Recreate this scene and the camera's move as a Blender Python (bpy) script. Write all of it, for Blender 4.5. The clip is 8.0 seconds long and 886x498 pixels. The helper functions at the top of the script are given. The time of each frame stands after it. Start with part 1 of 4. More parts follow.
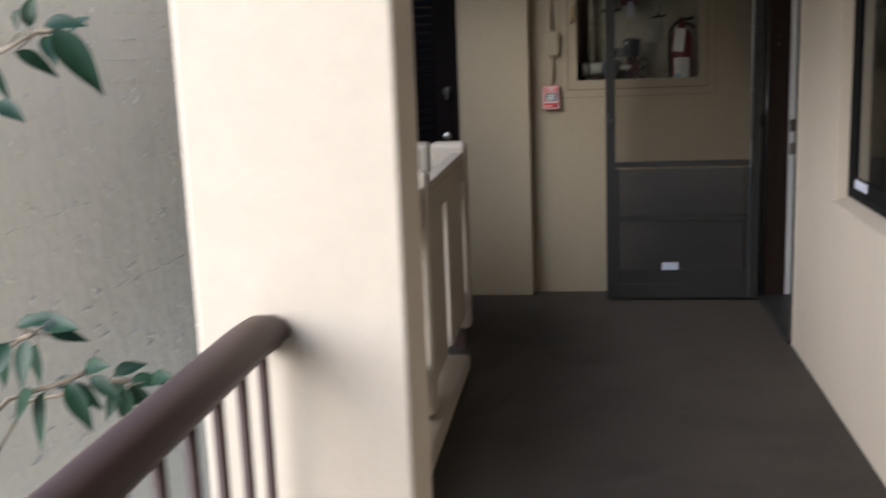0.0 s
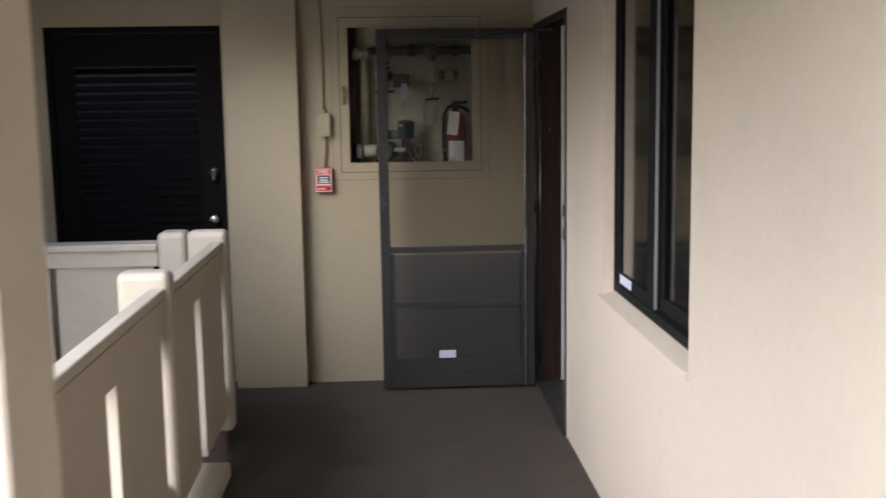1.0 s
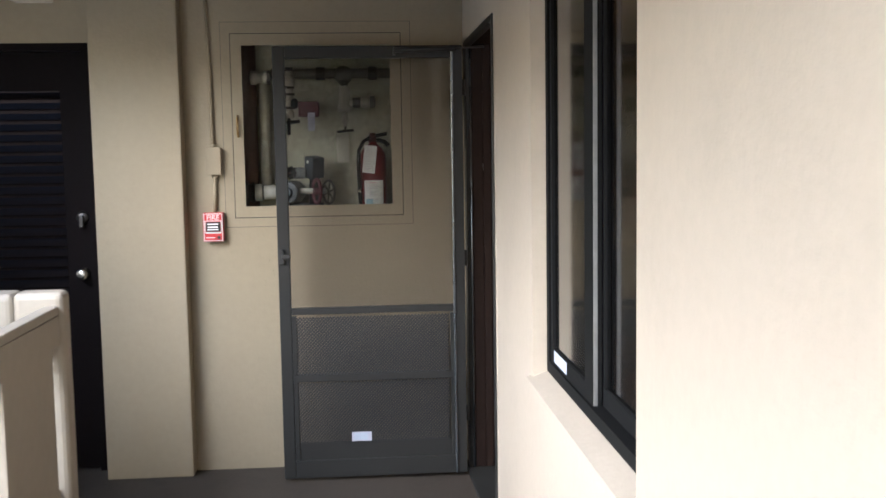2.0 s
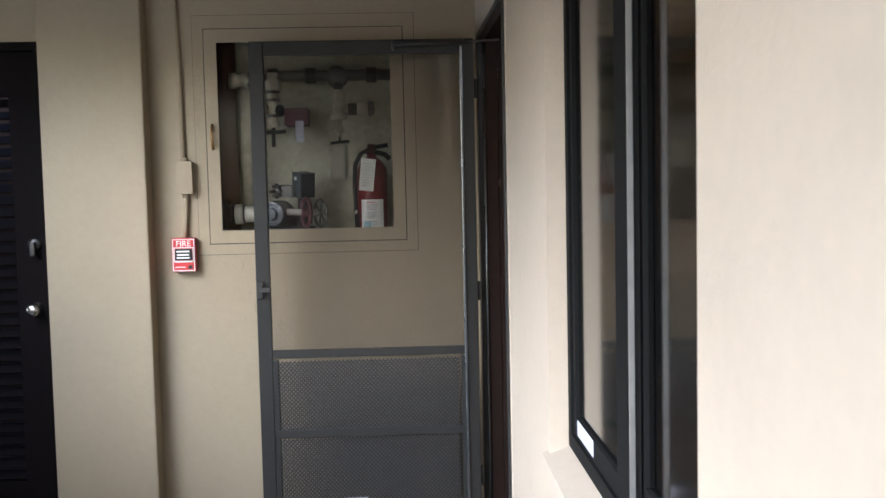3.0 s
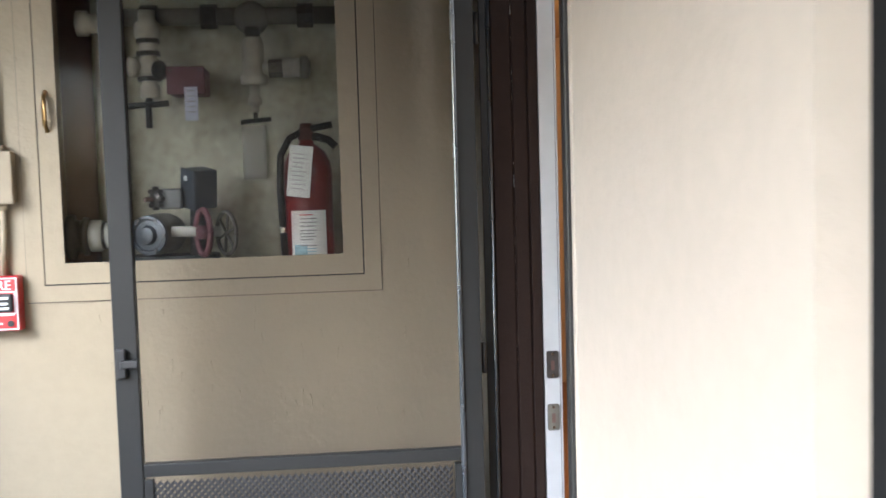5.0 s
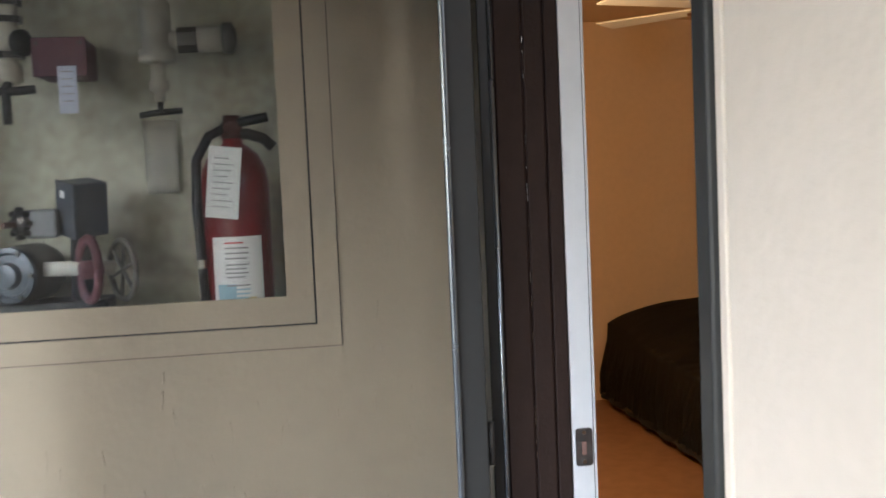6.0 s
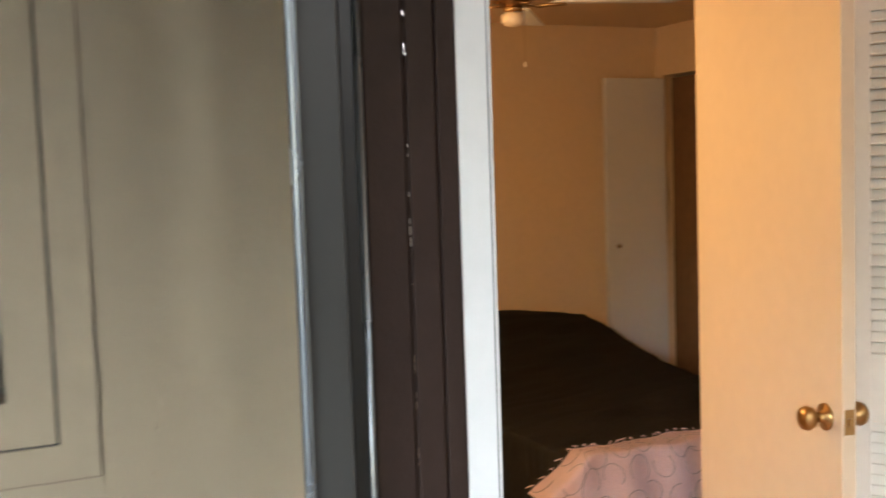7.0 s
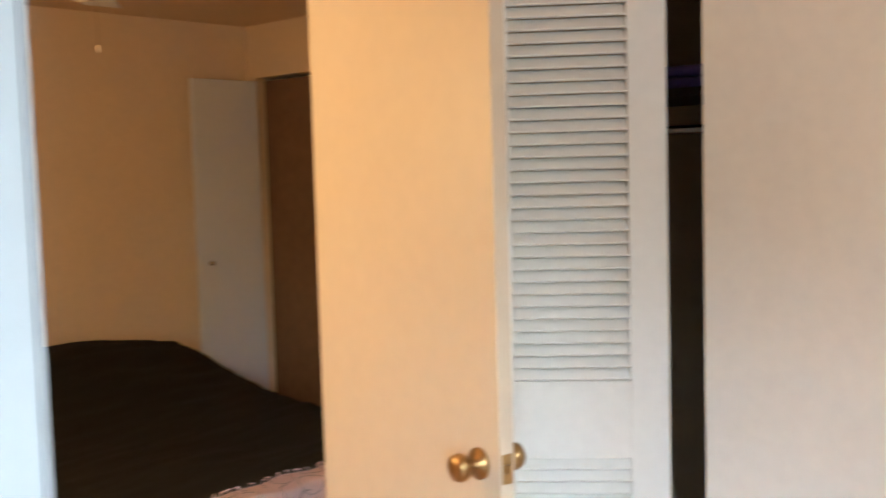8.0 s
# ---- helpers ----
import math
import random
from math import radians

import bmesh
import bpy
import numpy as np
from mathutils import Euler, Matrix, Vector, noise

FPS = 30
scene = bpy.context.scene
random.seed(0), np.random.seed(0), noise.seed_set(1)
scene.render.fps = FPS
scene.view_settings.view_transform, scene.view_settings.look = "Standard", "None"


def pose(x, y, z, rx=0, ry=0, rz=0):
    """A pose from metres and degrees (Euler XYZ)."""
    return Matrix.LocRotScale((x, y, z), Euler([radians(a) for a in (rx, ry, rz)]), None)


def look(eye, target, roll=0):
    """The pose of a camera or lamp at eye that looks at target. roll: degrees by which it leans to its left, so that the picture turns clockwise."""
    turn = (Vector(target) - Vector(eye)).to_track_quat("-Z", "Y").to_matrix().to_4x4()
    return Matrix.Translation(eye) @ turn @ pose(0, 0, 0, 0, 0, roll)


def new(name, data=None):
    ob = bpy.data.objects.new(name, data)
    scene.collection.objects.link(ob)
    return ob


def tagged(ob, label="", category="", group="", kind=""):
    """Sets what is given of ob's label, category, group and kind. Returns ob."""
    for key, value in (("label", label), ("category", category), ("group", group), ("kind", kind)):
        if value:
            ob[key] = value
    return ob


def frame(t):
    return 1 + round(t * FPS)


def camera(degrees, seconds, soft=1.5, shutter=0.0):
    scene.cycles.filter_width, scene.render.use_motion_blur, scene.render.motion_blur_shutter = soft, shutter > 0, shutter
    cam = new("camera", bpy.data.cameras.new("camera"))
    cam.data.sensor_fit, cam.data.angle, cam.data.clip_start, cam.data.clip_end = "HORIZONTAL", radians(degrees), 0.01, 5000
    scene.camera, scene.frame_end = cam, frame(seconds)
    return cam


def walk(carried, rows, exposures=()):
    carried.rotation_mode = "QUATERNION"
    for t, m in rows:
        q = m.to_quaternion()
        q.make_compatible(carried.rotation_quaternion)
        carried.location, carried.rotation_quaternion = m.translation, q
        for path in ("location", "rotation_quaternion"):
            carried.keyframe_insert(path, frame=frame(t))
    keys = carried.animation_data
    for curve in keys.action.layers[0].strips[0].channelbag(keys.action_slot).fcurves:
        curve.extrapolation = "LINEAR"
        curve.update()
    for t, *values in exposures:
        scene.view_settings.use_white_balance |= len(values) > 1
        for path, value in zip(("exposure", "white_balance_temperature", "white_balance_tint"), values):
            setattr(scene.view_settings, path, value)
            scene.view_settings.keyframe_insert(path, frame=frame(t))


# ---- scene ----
cam = camera(46.0, 8.0, shutter=0.4)
PATH = [
    (0, (-1.006, -6.424, 1.563), (-1.284, -4.482, 1.175), -2.2),
    (0.5, (-0.918, -6.215, 1.559), (-0.981, -4.238, 1.26), -2.1),
    (1, (-0.86, -6.115, 1.644), (-0.756, -4.137, 1.367), -0.9),
    (1.5, (-0.694, -5.629, 1.61), (-0.523, -3.651, 1.372), -0.8),
    (2, (-0.524, -5.142, 1.574), (-0.365, -3.158, 1.382), -0.9),
    (3.5, (-0.317, -4.02, 1.498), (-0.252, -2.025, 1.366), -1.3),
    (4, (-0.339, -3.638, 1.49), (-0.224, -1.645, 1.36), -1.2),
    (5.5, (-0.358, -2.339, 1.506), (-0.132, -0.357, 1.365), -1.9),
    (6, (-0.361, -1.989, 1.523), (-0.058, -0.018, 1.381), -2.5),
    (6.4, (-0.370, -1.767, 1.558), (0.089, 0.171, 1.384), -3.1),
    (6.5, (-0.388, -1.702, 1.552), (0.139, 0.217, 1.391), -2.6),
    (6.6, (-0.396, -1.621, 1.556), (0.188, 0.281, 1.396), -2.2),
    (6.7, (-0.396, -1.526, 1.539), (0.244, 0.361, 1.394), -2.5),
    (6.8, (-0.405, -1.436, 1.559), (0.306, 0.427, 1.403), -1.7),
    (7, (-0.393, -1.281, 1.556), (0.443, 0.53, 1.404), -1.9),
    (7.2, (-0.342, -1.133, 1.542), (0.629, 0.609, 1.395), -1.7),
    (7.5, (-0.262, -0.957, 1.536), (0.912, 0.656, 1.39), -1.6),
    (8, (-0.115, -0.79, 1.531), (1.352, 0.561, 1.381), -1.6),
]
EXPO = [(0.0, 1.1, 5550, 13), (0.5, 1.15, 5550, 14), (1.0, 1.75, 5550, 14), (2.0, 2.4, 5380, 12), (3.5, 2.55, 5200, 12), (4.0, 2.8, 5150, 12), (5.5, 3.17, 5100, 11), (6.5, 3.42, 5000, 9), (7.0, 3.8, 5150, 6), (7.5, 3.72, 4900, 4), (8.0, 3.9, 4520, 1)]
walk(cam, [(t, look(e, g, r)) for t, e, g, r in PATH], exposures=EXPO)

# ---- light ----
world = bpy.data.worlds.new("sky")
scene.world = world
world.use_nodes = True
wn = world.node_tree.nodes
sky = wn.new("ShaderNodeTexSky")
sky.sky_type, sky.sun_disc = "NISHITA", False
sky.sun_elevation, sky.sun_rotation = radians(31), radians(228)
sky.air_density, sky.dust_density = 1.2, 3.0
wn["Background"].inputs["Strength"].default_value = 0.15
world.node_tree.links.new(sky.outputs["Color"], wn["Background"].inputs["Color"])
sun = new("sun", bpy.data.lights.new("sun", "SUN"))
sun.data.energy, sun.data.angle, sun.data.color = 2.2, radians(52), (1.0, 0.96, 0.90)
sun.matrix_world = look((-12.74, -11.47, 10.3), (0, 0, 0))


# ---- materials ----
def material(name, color, rough=0.6, metal=0.0, scale=40.0, vary=0.12, bump=0.1, bump_scale=300.0, stains=0.0, depth=0.002, spec=0.5):
    """Two scales of noise over a base colour, with a fine relief."""
    m = bpy.data.materials.new(name)
    m.use_nodes = True
    nt = m.node_tree
    n, l = nt.nodes, nt.links
    b = n["Principled BSDF"]
    b.inputs["Metallic"].default_value = metal
    b.inputs["Specular IOR Level"].default_value = spec
    co = n.new("ShaderNodeTexCoord")
    big = n.new("ShaderNodeTexNoise")
    big.inputs["Scale"].default_value, big.inputs["Detail"].default_value = scale / 18, 5
    small = n.new("ShaderNodeTexNoise")
    small.inputs["Scale"].default_value, small.inputs["Detail"].default_value = scale, 4
    l.new(co.outputs["Object"], big.inputs["Vector"])
    l.new(co.outputs["Object"], small.inputs["Vector"])
    mix = n.new("ShaderNodeMix")
    mix.data_type = "FLOAT"
    mix.inputs["Factor"].default_value = 0.5
    l.new(big.outputs["Fac"], mix.inputs["A"])
    l.new(small.outputs["Fac"], mix.inputs["B"])
    ramp = n.new("ShaderNodeValToRGB")
    ramp.color_ramp.elements[0].position, ramp.color_ramp.elements[1].position = 0.32, 0.68
    ramp.color_ramp.elements[0].color = (*[c * (1 - vary) for c in color], 1)
    ramp.color_ramp.elements[1].color = (*[min(1, c * (1 + vary)) for c in color], 1)
    l.new(mix.outputs["Result"], ramp.inputs["Fac"])
    out = ramp.outputs["Color"]
    if stains:
        st = n.new("ShaderNodeTexNoise")
        st.inputs["Scale"].default_value, st.inputs["Detail"].default_value, st.inputs["Roughness"].default_value = 2.3, 8, 0.65
        l.new(co.outputs["Object"], st.inputs["Vector"])
        sr = n.new("ShaderNodeValToRGB")
        sr.color_ramp.elements[0].position, sr.color_ramp.elements[1].position = 0.5, 0.75
        sr.color_ramp.elements[0].color, sr.color_ramp.elements[1].color = (1, 1, 1, 1), (1 - stains, 1 - stains, 1 - stains, 1)
        l.new(st.outputs["Fac"], sr.inputs["Fac"])
        mul = n.new("ShaderNodeMix")
        mul.data_type, mul.blend_type = "RGBA", "MULTIPLY"
        mul.inputs["Factor"].default_value = 1
        l.new(out, mul.inputs["A"])
        l.new(sr.outputs["Color"], mul.inputs["B"])
        out = mul.outputs["Result"]
    l.new(out, b.inputs["Base Color"])
    rr = n.new("ShaderNodeMapRange")
    rr.inputs["To Min"].default_value, rr.inputs["To Max"].default_value = max(0.02, rough - 0.1), min(1, rough + 0.1)
    l.new(big.outputs["Fac"], rr.inputs["Value"])
    l.new(rr.outputs["Result"], b.inputs["Roughness"])
    if bump:
        bn = n.new("ShaderNodeTexNoise")
        bn.inputs["Scale"].default_value, bn.inputs["Detail"].default_value = bump_scale, 4
        l.new(co.outputs["Object"], bn.inputs["Vector"])
        bp = n.new("ShaderNodeBump")
        bp.inputs["Strength"].default_value, bp.inputs["Distance"].default_value = bump, depth
        l.new(bn.outputs["Fac"], bp.inputs["Height"])
        l.new(bp.outputs["Normal"], b.inputs["Normal"])
    return m


CREAM = material("cream_stucco", (0.46, 0.41, 0.335), 0.85, 0, 30, 0.04, 0.25, 70, 0.06, 0.005)
# Deepened cream: the walkway end's shade is partly put into this colour.
CREAM_DEEP = material("darkened_tan_paint", (0.325, 0.272, 0.182), 0.7, 0, 30, 0.05, 0.4, 60, 0.06, 0.004)
GREY_STUCCO = material("grey_stucco", (0.72, 0.70, 0.615), 0.9, 0, 20, 0.06, 1.0, 9, 0.1, 0.022)
# Darkened so the unseen ceiling bounces little light onto the walls.
CEIL = material("low_bounce_ceiling", (0.14, 0.11, 0.08), 0.9, 0, 30, 0.05, 0.4, 90)
FLOOR = material("walkway_coating", (0.044, 0.036, 0.028), 0.75, 0, 60, 0.2, 0.5, 250, 0.5)
RAIL = material("white_rail_paint", (0.38, 0.335, 0.265), 0.55, 0, 25, 0.05, 0.25, 80, 0.1)
BROWN_METAL = material("brown_metal_paint", (0.045, 0.026, 0.021), 0.5, 0, 40, 0.1, 0.1, 200, 0, 0.002, 0.3)
BRONZE = material("bronze_aluminium", (0.024, 0.0245, 0.0235), 0.42, 0.0, 60, 0.06, 0.03, 300, 0, 0.002, 0.25)
WINDOW_BRONZE = material("dark_window_bronze", (0.0085, 0.009, 0.0095), 0.82, 0.0, 60, 0.08, 0.03, 300, 0, 0.002, 0.12)
# Bead metal lightened and blued to carry the edge highlight in its colour.
BEAD = material("highlight_bronze_edge", (0.16, 0.18, 0.20), 0.26, 0.8, 60, 0.05, 0.0, 300)
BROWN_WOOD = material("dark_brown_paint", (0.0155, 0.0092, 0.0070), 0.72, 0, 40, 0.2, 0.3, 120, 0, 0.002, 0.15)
STORE_PAINT = material("store_door_paint", (0.0065, 0.0045, 0.0045), 0.7, 0, 40, 0.2, 0.2, 120, 0, 0.002, 0.08)
WHITE = material("white_paint", (0.66, 0.66, 0.645), 0.5, 0, 30, 0.03, 0.15, 90)
# White paint dimmed and blued: soft sky light put into the jamb's colour.
JAMB_DIMMED = material("dimmed_white_paint", (0.40, 0.42, 0.435), 0.5, 0, 30, 0.05, 0.15, 90)
ROOM_WALL = material("warm_room_paint", (0.72, 0.56, 0.345), 0.8, 0, 30, 0.04, 0.3, 90)
# Dimmed copy of the room paint; the room's gloom is in the colour.
DIM_ROOM = material("dimmed_room_paint", (0.24, 0.21, 0.175), 0.8, 0, 30, 0.05, 0.3, 90)
ENTRY_WALL = material("off_white_paint", (0.84, 0.78, 0.68), 0.8, 0, 30, 0.04, 0.3, 90)
CLOSET_WOOD = material("brown_closet_panel", (0.16, 0.085, 0.035), 0.55, 0, 18, 0.2, 0.15, 90)
ROOM_FLOOR = material("wood_floor", (0.38, 0.22, 0.11), 0.4, 0, 12, 0.2, 0.1, 90)
DOOR_PAINT = material("door_paint", (0.60, 0.50, 0.36), 0.45, 0, 20, 0.04, 0.15, 60)
LOUVER_PAINT = material("louver_paint", (0.82, 0.79, 0.72), 0.5, 0, 30, 0.04, 0.15, 90)
BRASS = material("brass", (0.40, 0.26, 0.10), 0.34, 1, 60, 0.15, 0.05, 200)
CHROME = material("dull_chrome", (0.6, 0.58, 0.53), 0.25, 1, 60, 0.1, 0.05, 200)
DARK_STEEL = material("dark_steel", (0.08, 0.075, 0.07), 0.4, 0.8, 60, 0.2, 0.1, 200)
BLANKET = material("brown_blanket", (0.022, 0.021, 0.016), 0.8, 0, 90, 0.45, 1.0, 140, 0, 0.006, 0.4)
PINK = material("pink_quilt", (0.78, 0.61, 0.60), 0.9, 0, 60, 0.06, 0.5, 160, 0, 0.004)
EXT_RED = material("dark_red_enamel", (0.17, 0.012, 0.014), 0.3, 0, 40, 0.08, 0.03, 200)
RED = material("red_paint", (0.5, 0.03, 0.03), 0.4, 0, 40, 0.08, 0.05, 200)
BLACK = material("black_rubber", (0.018, 0.018, 0.018), 0.5, 0, 60, 0.2, 0.1, 200)
PAPER = material("white_paper", (0.78, 0.78, 0.76), 0.8, 0, 50, 0.03, 0.05, 200)
PIPE = material("painted_pipe", (0.42, 0.41, 0.36), 0.5, 0, 40, 0.12, 0.15, 120, 0.2)
RECESS = material("stained_recess_paint", (0.46, 0.445, 0.345), 0.8, 0, 40, 0.25, 0.3, 60, 0.5)
DULL_PIPE = material("aged_pipe", (0.37, 0.345, 0.28), 0.5, 0.0, 30, 0.3, 0.2, 120, 0.5)
GREY_BLUE = material("blue_grey_metal", (0.075, 0.088, 0.105), 0.45, 0.3, 40, 0.15, 0.1, 120)
BROWN_PIPE = material("brown_pipe_paint", (0.105, 0.062, 0.05), 0.55, 0, 30, 0.2, 0.15, 120, 0.4)
AGED_STEEL = material("aged_steel", (0.13, 0.125, 0.105), 0.55, 0.2, 30, 0.3, 0.2, 120, 0.4)
STEEL_GREY = material("grey_enamel", (0.17, 0.175, 0.175), 0.5, 0.1, 30, 0.2, 0.1, 120, 0.3)
OLD_PAPER = material("yellowed_paper", (0.64, 0.62, 0.53), 0.85, 0, 40, 0.06, 0.1, 120, 0.15)
VALVE_RED = material("rusty_red_metal", (0.08, 0.028, 0.022), 0.5, 0.3, 60, 0.25, 0.1, 200)
MAROON = material("dull_maroon_paint", (0.10, 0.03, 0.04), 0.6, 0, 40, 0.2, 0.1, 120, 0.3)
PRINT = material("grey_print", (0.30, 0.28, 0.28), 0.7, 0, 80, 0.3, 0, 100)
PALE_BLUE = material("pale_blue_print", (0.35, 0.52, 0.60), 0.7, 0, 80, 0.1, 0, 100)
STICKER = material("faded_sticker", (0.45, 0.46, 0.55), 0.7, 0, 60, 0.08, 0, 100)
CURTAIN = material("curtain_cloth", (0.50, 0.485, 0.43), 0.9, 0, 50, 0.06, 0.4, 200)


def glass(name, tint=(1, 1, 1), gloss=0.02, rough=0.02, graze=0.45):
    """A thin pane: mostly clear, with a mirror-like share."""
    m = bpy.data.materials.new(name)
    m.use_nodes = True
    n, l = m.node_tree.nodes, m.node_tree.links
    n.remove(n["Principled BSDF"])
    tr, gl, mx, lw = n.new("ShaderNodeBsdfTransparent"), n.new("ShaderNodeBsdfGlossy"), n.new("ShaderNodeMixShader"), n.new("ShaderNodeLayerWeight")
    tr.inputs["Color"].default_value = (*tint, 1)
    gl.inputs["Roughness"].default_value = rough
    pw, ad = n.new("ShaderNodeMath"), n.new("ShaderNodeMath")
    pw.operation, ad.operation, ad.use_clamp = "POWER", "MULTIPLY_ADD", True
    pw.inputs[1].default_value = 5.0
    ad.inputs[1].default_value, ad.inputs[2].default_value = graze, gloss
    lw.inputs["Blend"].default_value = 0.5
    l.new(lw.outputs["Facing"], pw.inputs[0])
    l.new(pw.outputs["Value"], ad.inputs[0])
    l.new(ad.outputs["Value"], mx.inputs["Fac"])
    l.new(tr.outputs["BSDF"], mx.inputs[1])
    l.new(gl.outputs["BSDF"], mx.inputs[2])
    l.new(mx.outputs["Shader"], n["Material Output"].inputs["Surface"])
    return m


GLASS = glass("window_glass", (0.32, 0.32, 0.31), 0.17, 0.09, 1.2)
CAB_GLASS = glass("dusty_glass", (0.93, 0.93, 0.91), 0.004, 0.06)
SCREEN = bpy.data.materials.new("insect_screen")
SCREEN.use_nodes = True
sn, sl = SCREEN.node_tree.nodes, SCREEN.node_tree.links
s_tr, s_mx = sn.new("ShaderNodeBsdfTransparent"), sn.new("ShaderNodeMixShader")
sn["Principled BSDF"].inputs["Base Color"].default_value = (0.018, 0.016, 0.013, 1)
sn["Principled BSDF"].inputs["Roughness"].default_value = 0.7
sn["Principled BSDF"].inputs["Specular IOR Level"].default_value = 0.1
s_mx.inputs["Fac"].default_value = 0.22
sl.new(s_tr.outputs["BSDF"], s_mx.inputs[1])
sl.new(sn["Principled BSDF"].outputs["BSDF"], s_mx.inputs[2])
sl.new(s_mx.outputs["Shader"], sn["Material Output"].inputs["Surface"])


# ---- building helpers ----
def thing(name, x, y, z, label, category, group="", rz=0, kind=""):
    ob = new(name)
    ob.empty_display_size = 0.1
    ob.matrix_world = pose(x, y, z, 0, 0, rz)
    return tagged(ob, label, category, group, kind)


def part(name, bm, mat, parent=None, label="", smooth=False):
    """Links a bmesh, in the parent's coordinates, as one mesh object."""
    me = bpy.data.meshes.new(name)
    bmesh.ops.recalc_face_normals(bm, faces=bm.faces)
    if smooth:
        for f in bm.faces:
            f.smooth = True
    bm.to_mesh(me)
    bm.free()
    me.materials.append(mat)
    ob = new(name, me)
    if parent:
        ob.parent = parent
    if label:
        ob["label"] = label
    return ob


def share(ob, parent, m):
    """A piece like ob on the same mesh, at m in the parent's coordinates."""
    o = new(ob.name.split(".")[0], ob.data)
    o.parent = parent
    o.matrix_basis = m
    return o


def structure(ob, label, category="structure"):
    return tagged(ob, label, category, kind="structure")


def box(lo, hi, bevel=0.0, bm=None, seg=2):
    bm = bm or bmesh.new()
    vs = [bm.verts.new((x, y, z)) for x in (lo[0], hi[0]) for y in (lo[1], hi[1]) for z in (lo[2], hi[2])]
    fs = [bm.faces.new([vs[i] for i in q]) for q in ((0, 1, 3, 2), (4, 6, 7, 5), (0, 4, 5, 1), (2, 3, 7, 6), (0, 2, 6, 4), (1, 5, 7, 3))]
    if bevel:
        es = list({e for f in fs for e in f.edges})
        bmesh.ops.bevel(bm, geom=es, offset=bevel, segments=seg, affect="EDGES", profile=0.5)
    return bm


def cyl(p, q, r, r2=None, seg=20, bm=None, caps=True):
    """A round bar or cone from p to q."""
    bm = bm or bmesh.new()
    p, q = Vector(p), Vector(q)
    m = Matrix.Translation((p + q) / 2) @ (q - p).to_track_quat("Z", "Y").to_matrix().to_4x4()
    bmesh.ops.create_cone(bm, cap_ends=caps, segments=seg, radius1=r, radius2=r if r2 is None else r2, depth=(q - p).length, matrix=m)
    return bm


def turned(profile, p, axis, seg=28, bm=None):
    """A turned body: (radius, height) pairs along an axis from p."""
    bm = bm or bmesh.new()
    m = Matrix.Translation(p) @ Vector(axis).to_track_quat("Z", "Y").to_matrix().to_4x4()
    rings = []
    for r, h in profile:
        rings.append([bm.verts.new(m @ Vector((r * math.cos(2 * math.pi * i / seg), r * math.sin(2 * math.pi * i / seg), h))) for i in range(seg)])
    for a, b in zip(rings, rings[1:]):
        for i in range(seg):
            bm.faces.new((a[i], a[(i + 1) % seg], b[(i + 1) % seg], b[i]))
    bm.faces.new(rings[0][::-1])
    bm.faces.new(rings[-1])
    return bm


def tube(points, r, seg=10, bm=None):
    """A bent round bar through points."""
    bm = bm or bmesh.new()
    pts = [Vector(p) for p in points]
    rings = []
    for i, p in enumerate(pts):
        d = (pts[min(i + 1, len(pts) - 1)] - pts[max(i - 1, 0)]).normalized()
        m = d.to_track_quat("Z", "Y").to_matrix()
        rings.append([bm.verts.new(p + m @ Vector((r * math.cos(2 * math.pi * k / seg), r * math.sin(2 * math.pi * k / seg), 0))) for k in range(seg)])
    for a, b in zip(rings, rings[1:]):
        off = min(range(seg), key=lambda o: (a[0].co - b[o].co).length)
        for k in range(seg):
            bm.faces.new((a[k], a[(k + 1) % seg], b[(k + 1 + off) % seg], b[(k + off) % seg]))
    bm.faces.new(rings[0][::-1])
    bm.faces.new(rings[-1])
    return bm


def slab(axis, a, b, us, vs, holes=()):
    """A wall from a to b on an axis, spread over us x vs (the other two axes in order), with openings (u0, u1, v0, v1) through it."""
    uu = sorted({*us, *[h[0] for h in holes], *[h[1] for h in holes]})
    vv = sorted({*vs, *[h[2] for h in holes], *[h[3] for h in holes]})
    solid = {}
    for i in range(len(uu) - 1):
        for j in range(len(vv) - 1):
            cu, cv = (uu[i] + uu[i + 1]) / 2, (vv[j] + vv[j + 1]) / 2
            solid[i, j] = not any(h[0] < cu < h[1] and h[2] < cv < h[3] for h in holes)

    def at(w, u, v):
        return {"x": (w, u, v), "y": (u, w, v), "z": (u, v, w)}[axis]

    bm = bmesh.new()
    for (i, j), s in solid.items():
        if not s:
            continue
        u0, u1, v0, v1 = uu[i], uu[i + 1], vv[j], vv[j + 1]
        quads = [[(w, u0, v0), (w, u1, v0), (w, u1, v1), (w, u0, v1)] for w in (a, b)]
        for di, dj, q in ((-1, 0, (u0, v0, u0, v1)), (1, 0, (u1, v0, u1, v1)), (0, -1, (u0, v0, u1, v0)), (0, 1, (u0, v1, u1, v1))):
            if not solid.get((i + di, j + dj)):
                quads.append([(a, q[0], q[1]), (b, q[0], q[1]), (b, q[2], q[3]), (a, q[2], q[3])])
        for q in quads:
            bm.faces.new([bm.verts.new(at(*c)) for c in q])
    bmesh.ops.remove_doubles(bm, verts=bm.verts, dist=1e-5)
    return bm


# ---- plan ----
CEILING = 2.37
DOOR_Y0, DOOR_Y1, DOOR_Z = -1.167, -0.165, 2.08
WIN_Y0, WIN_Y1, WIN_Z0, WIN_Z1 = -3.205, -2.0, 0.865, 2.12

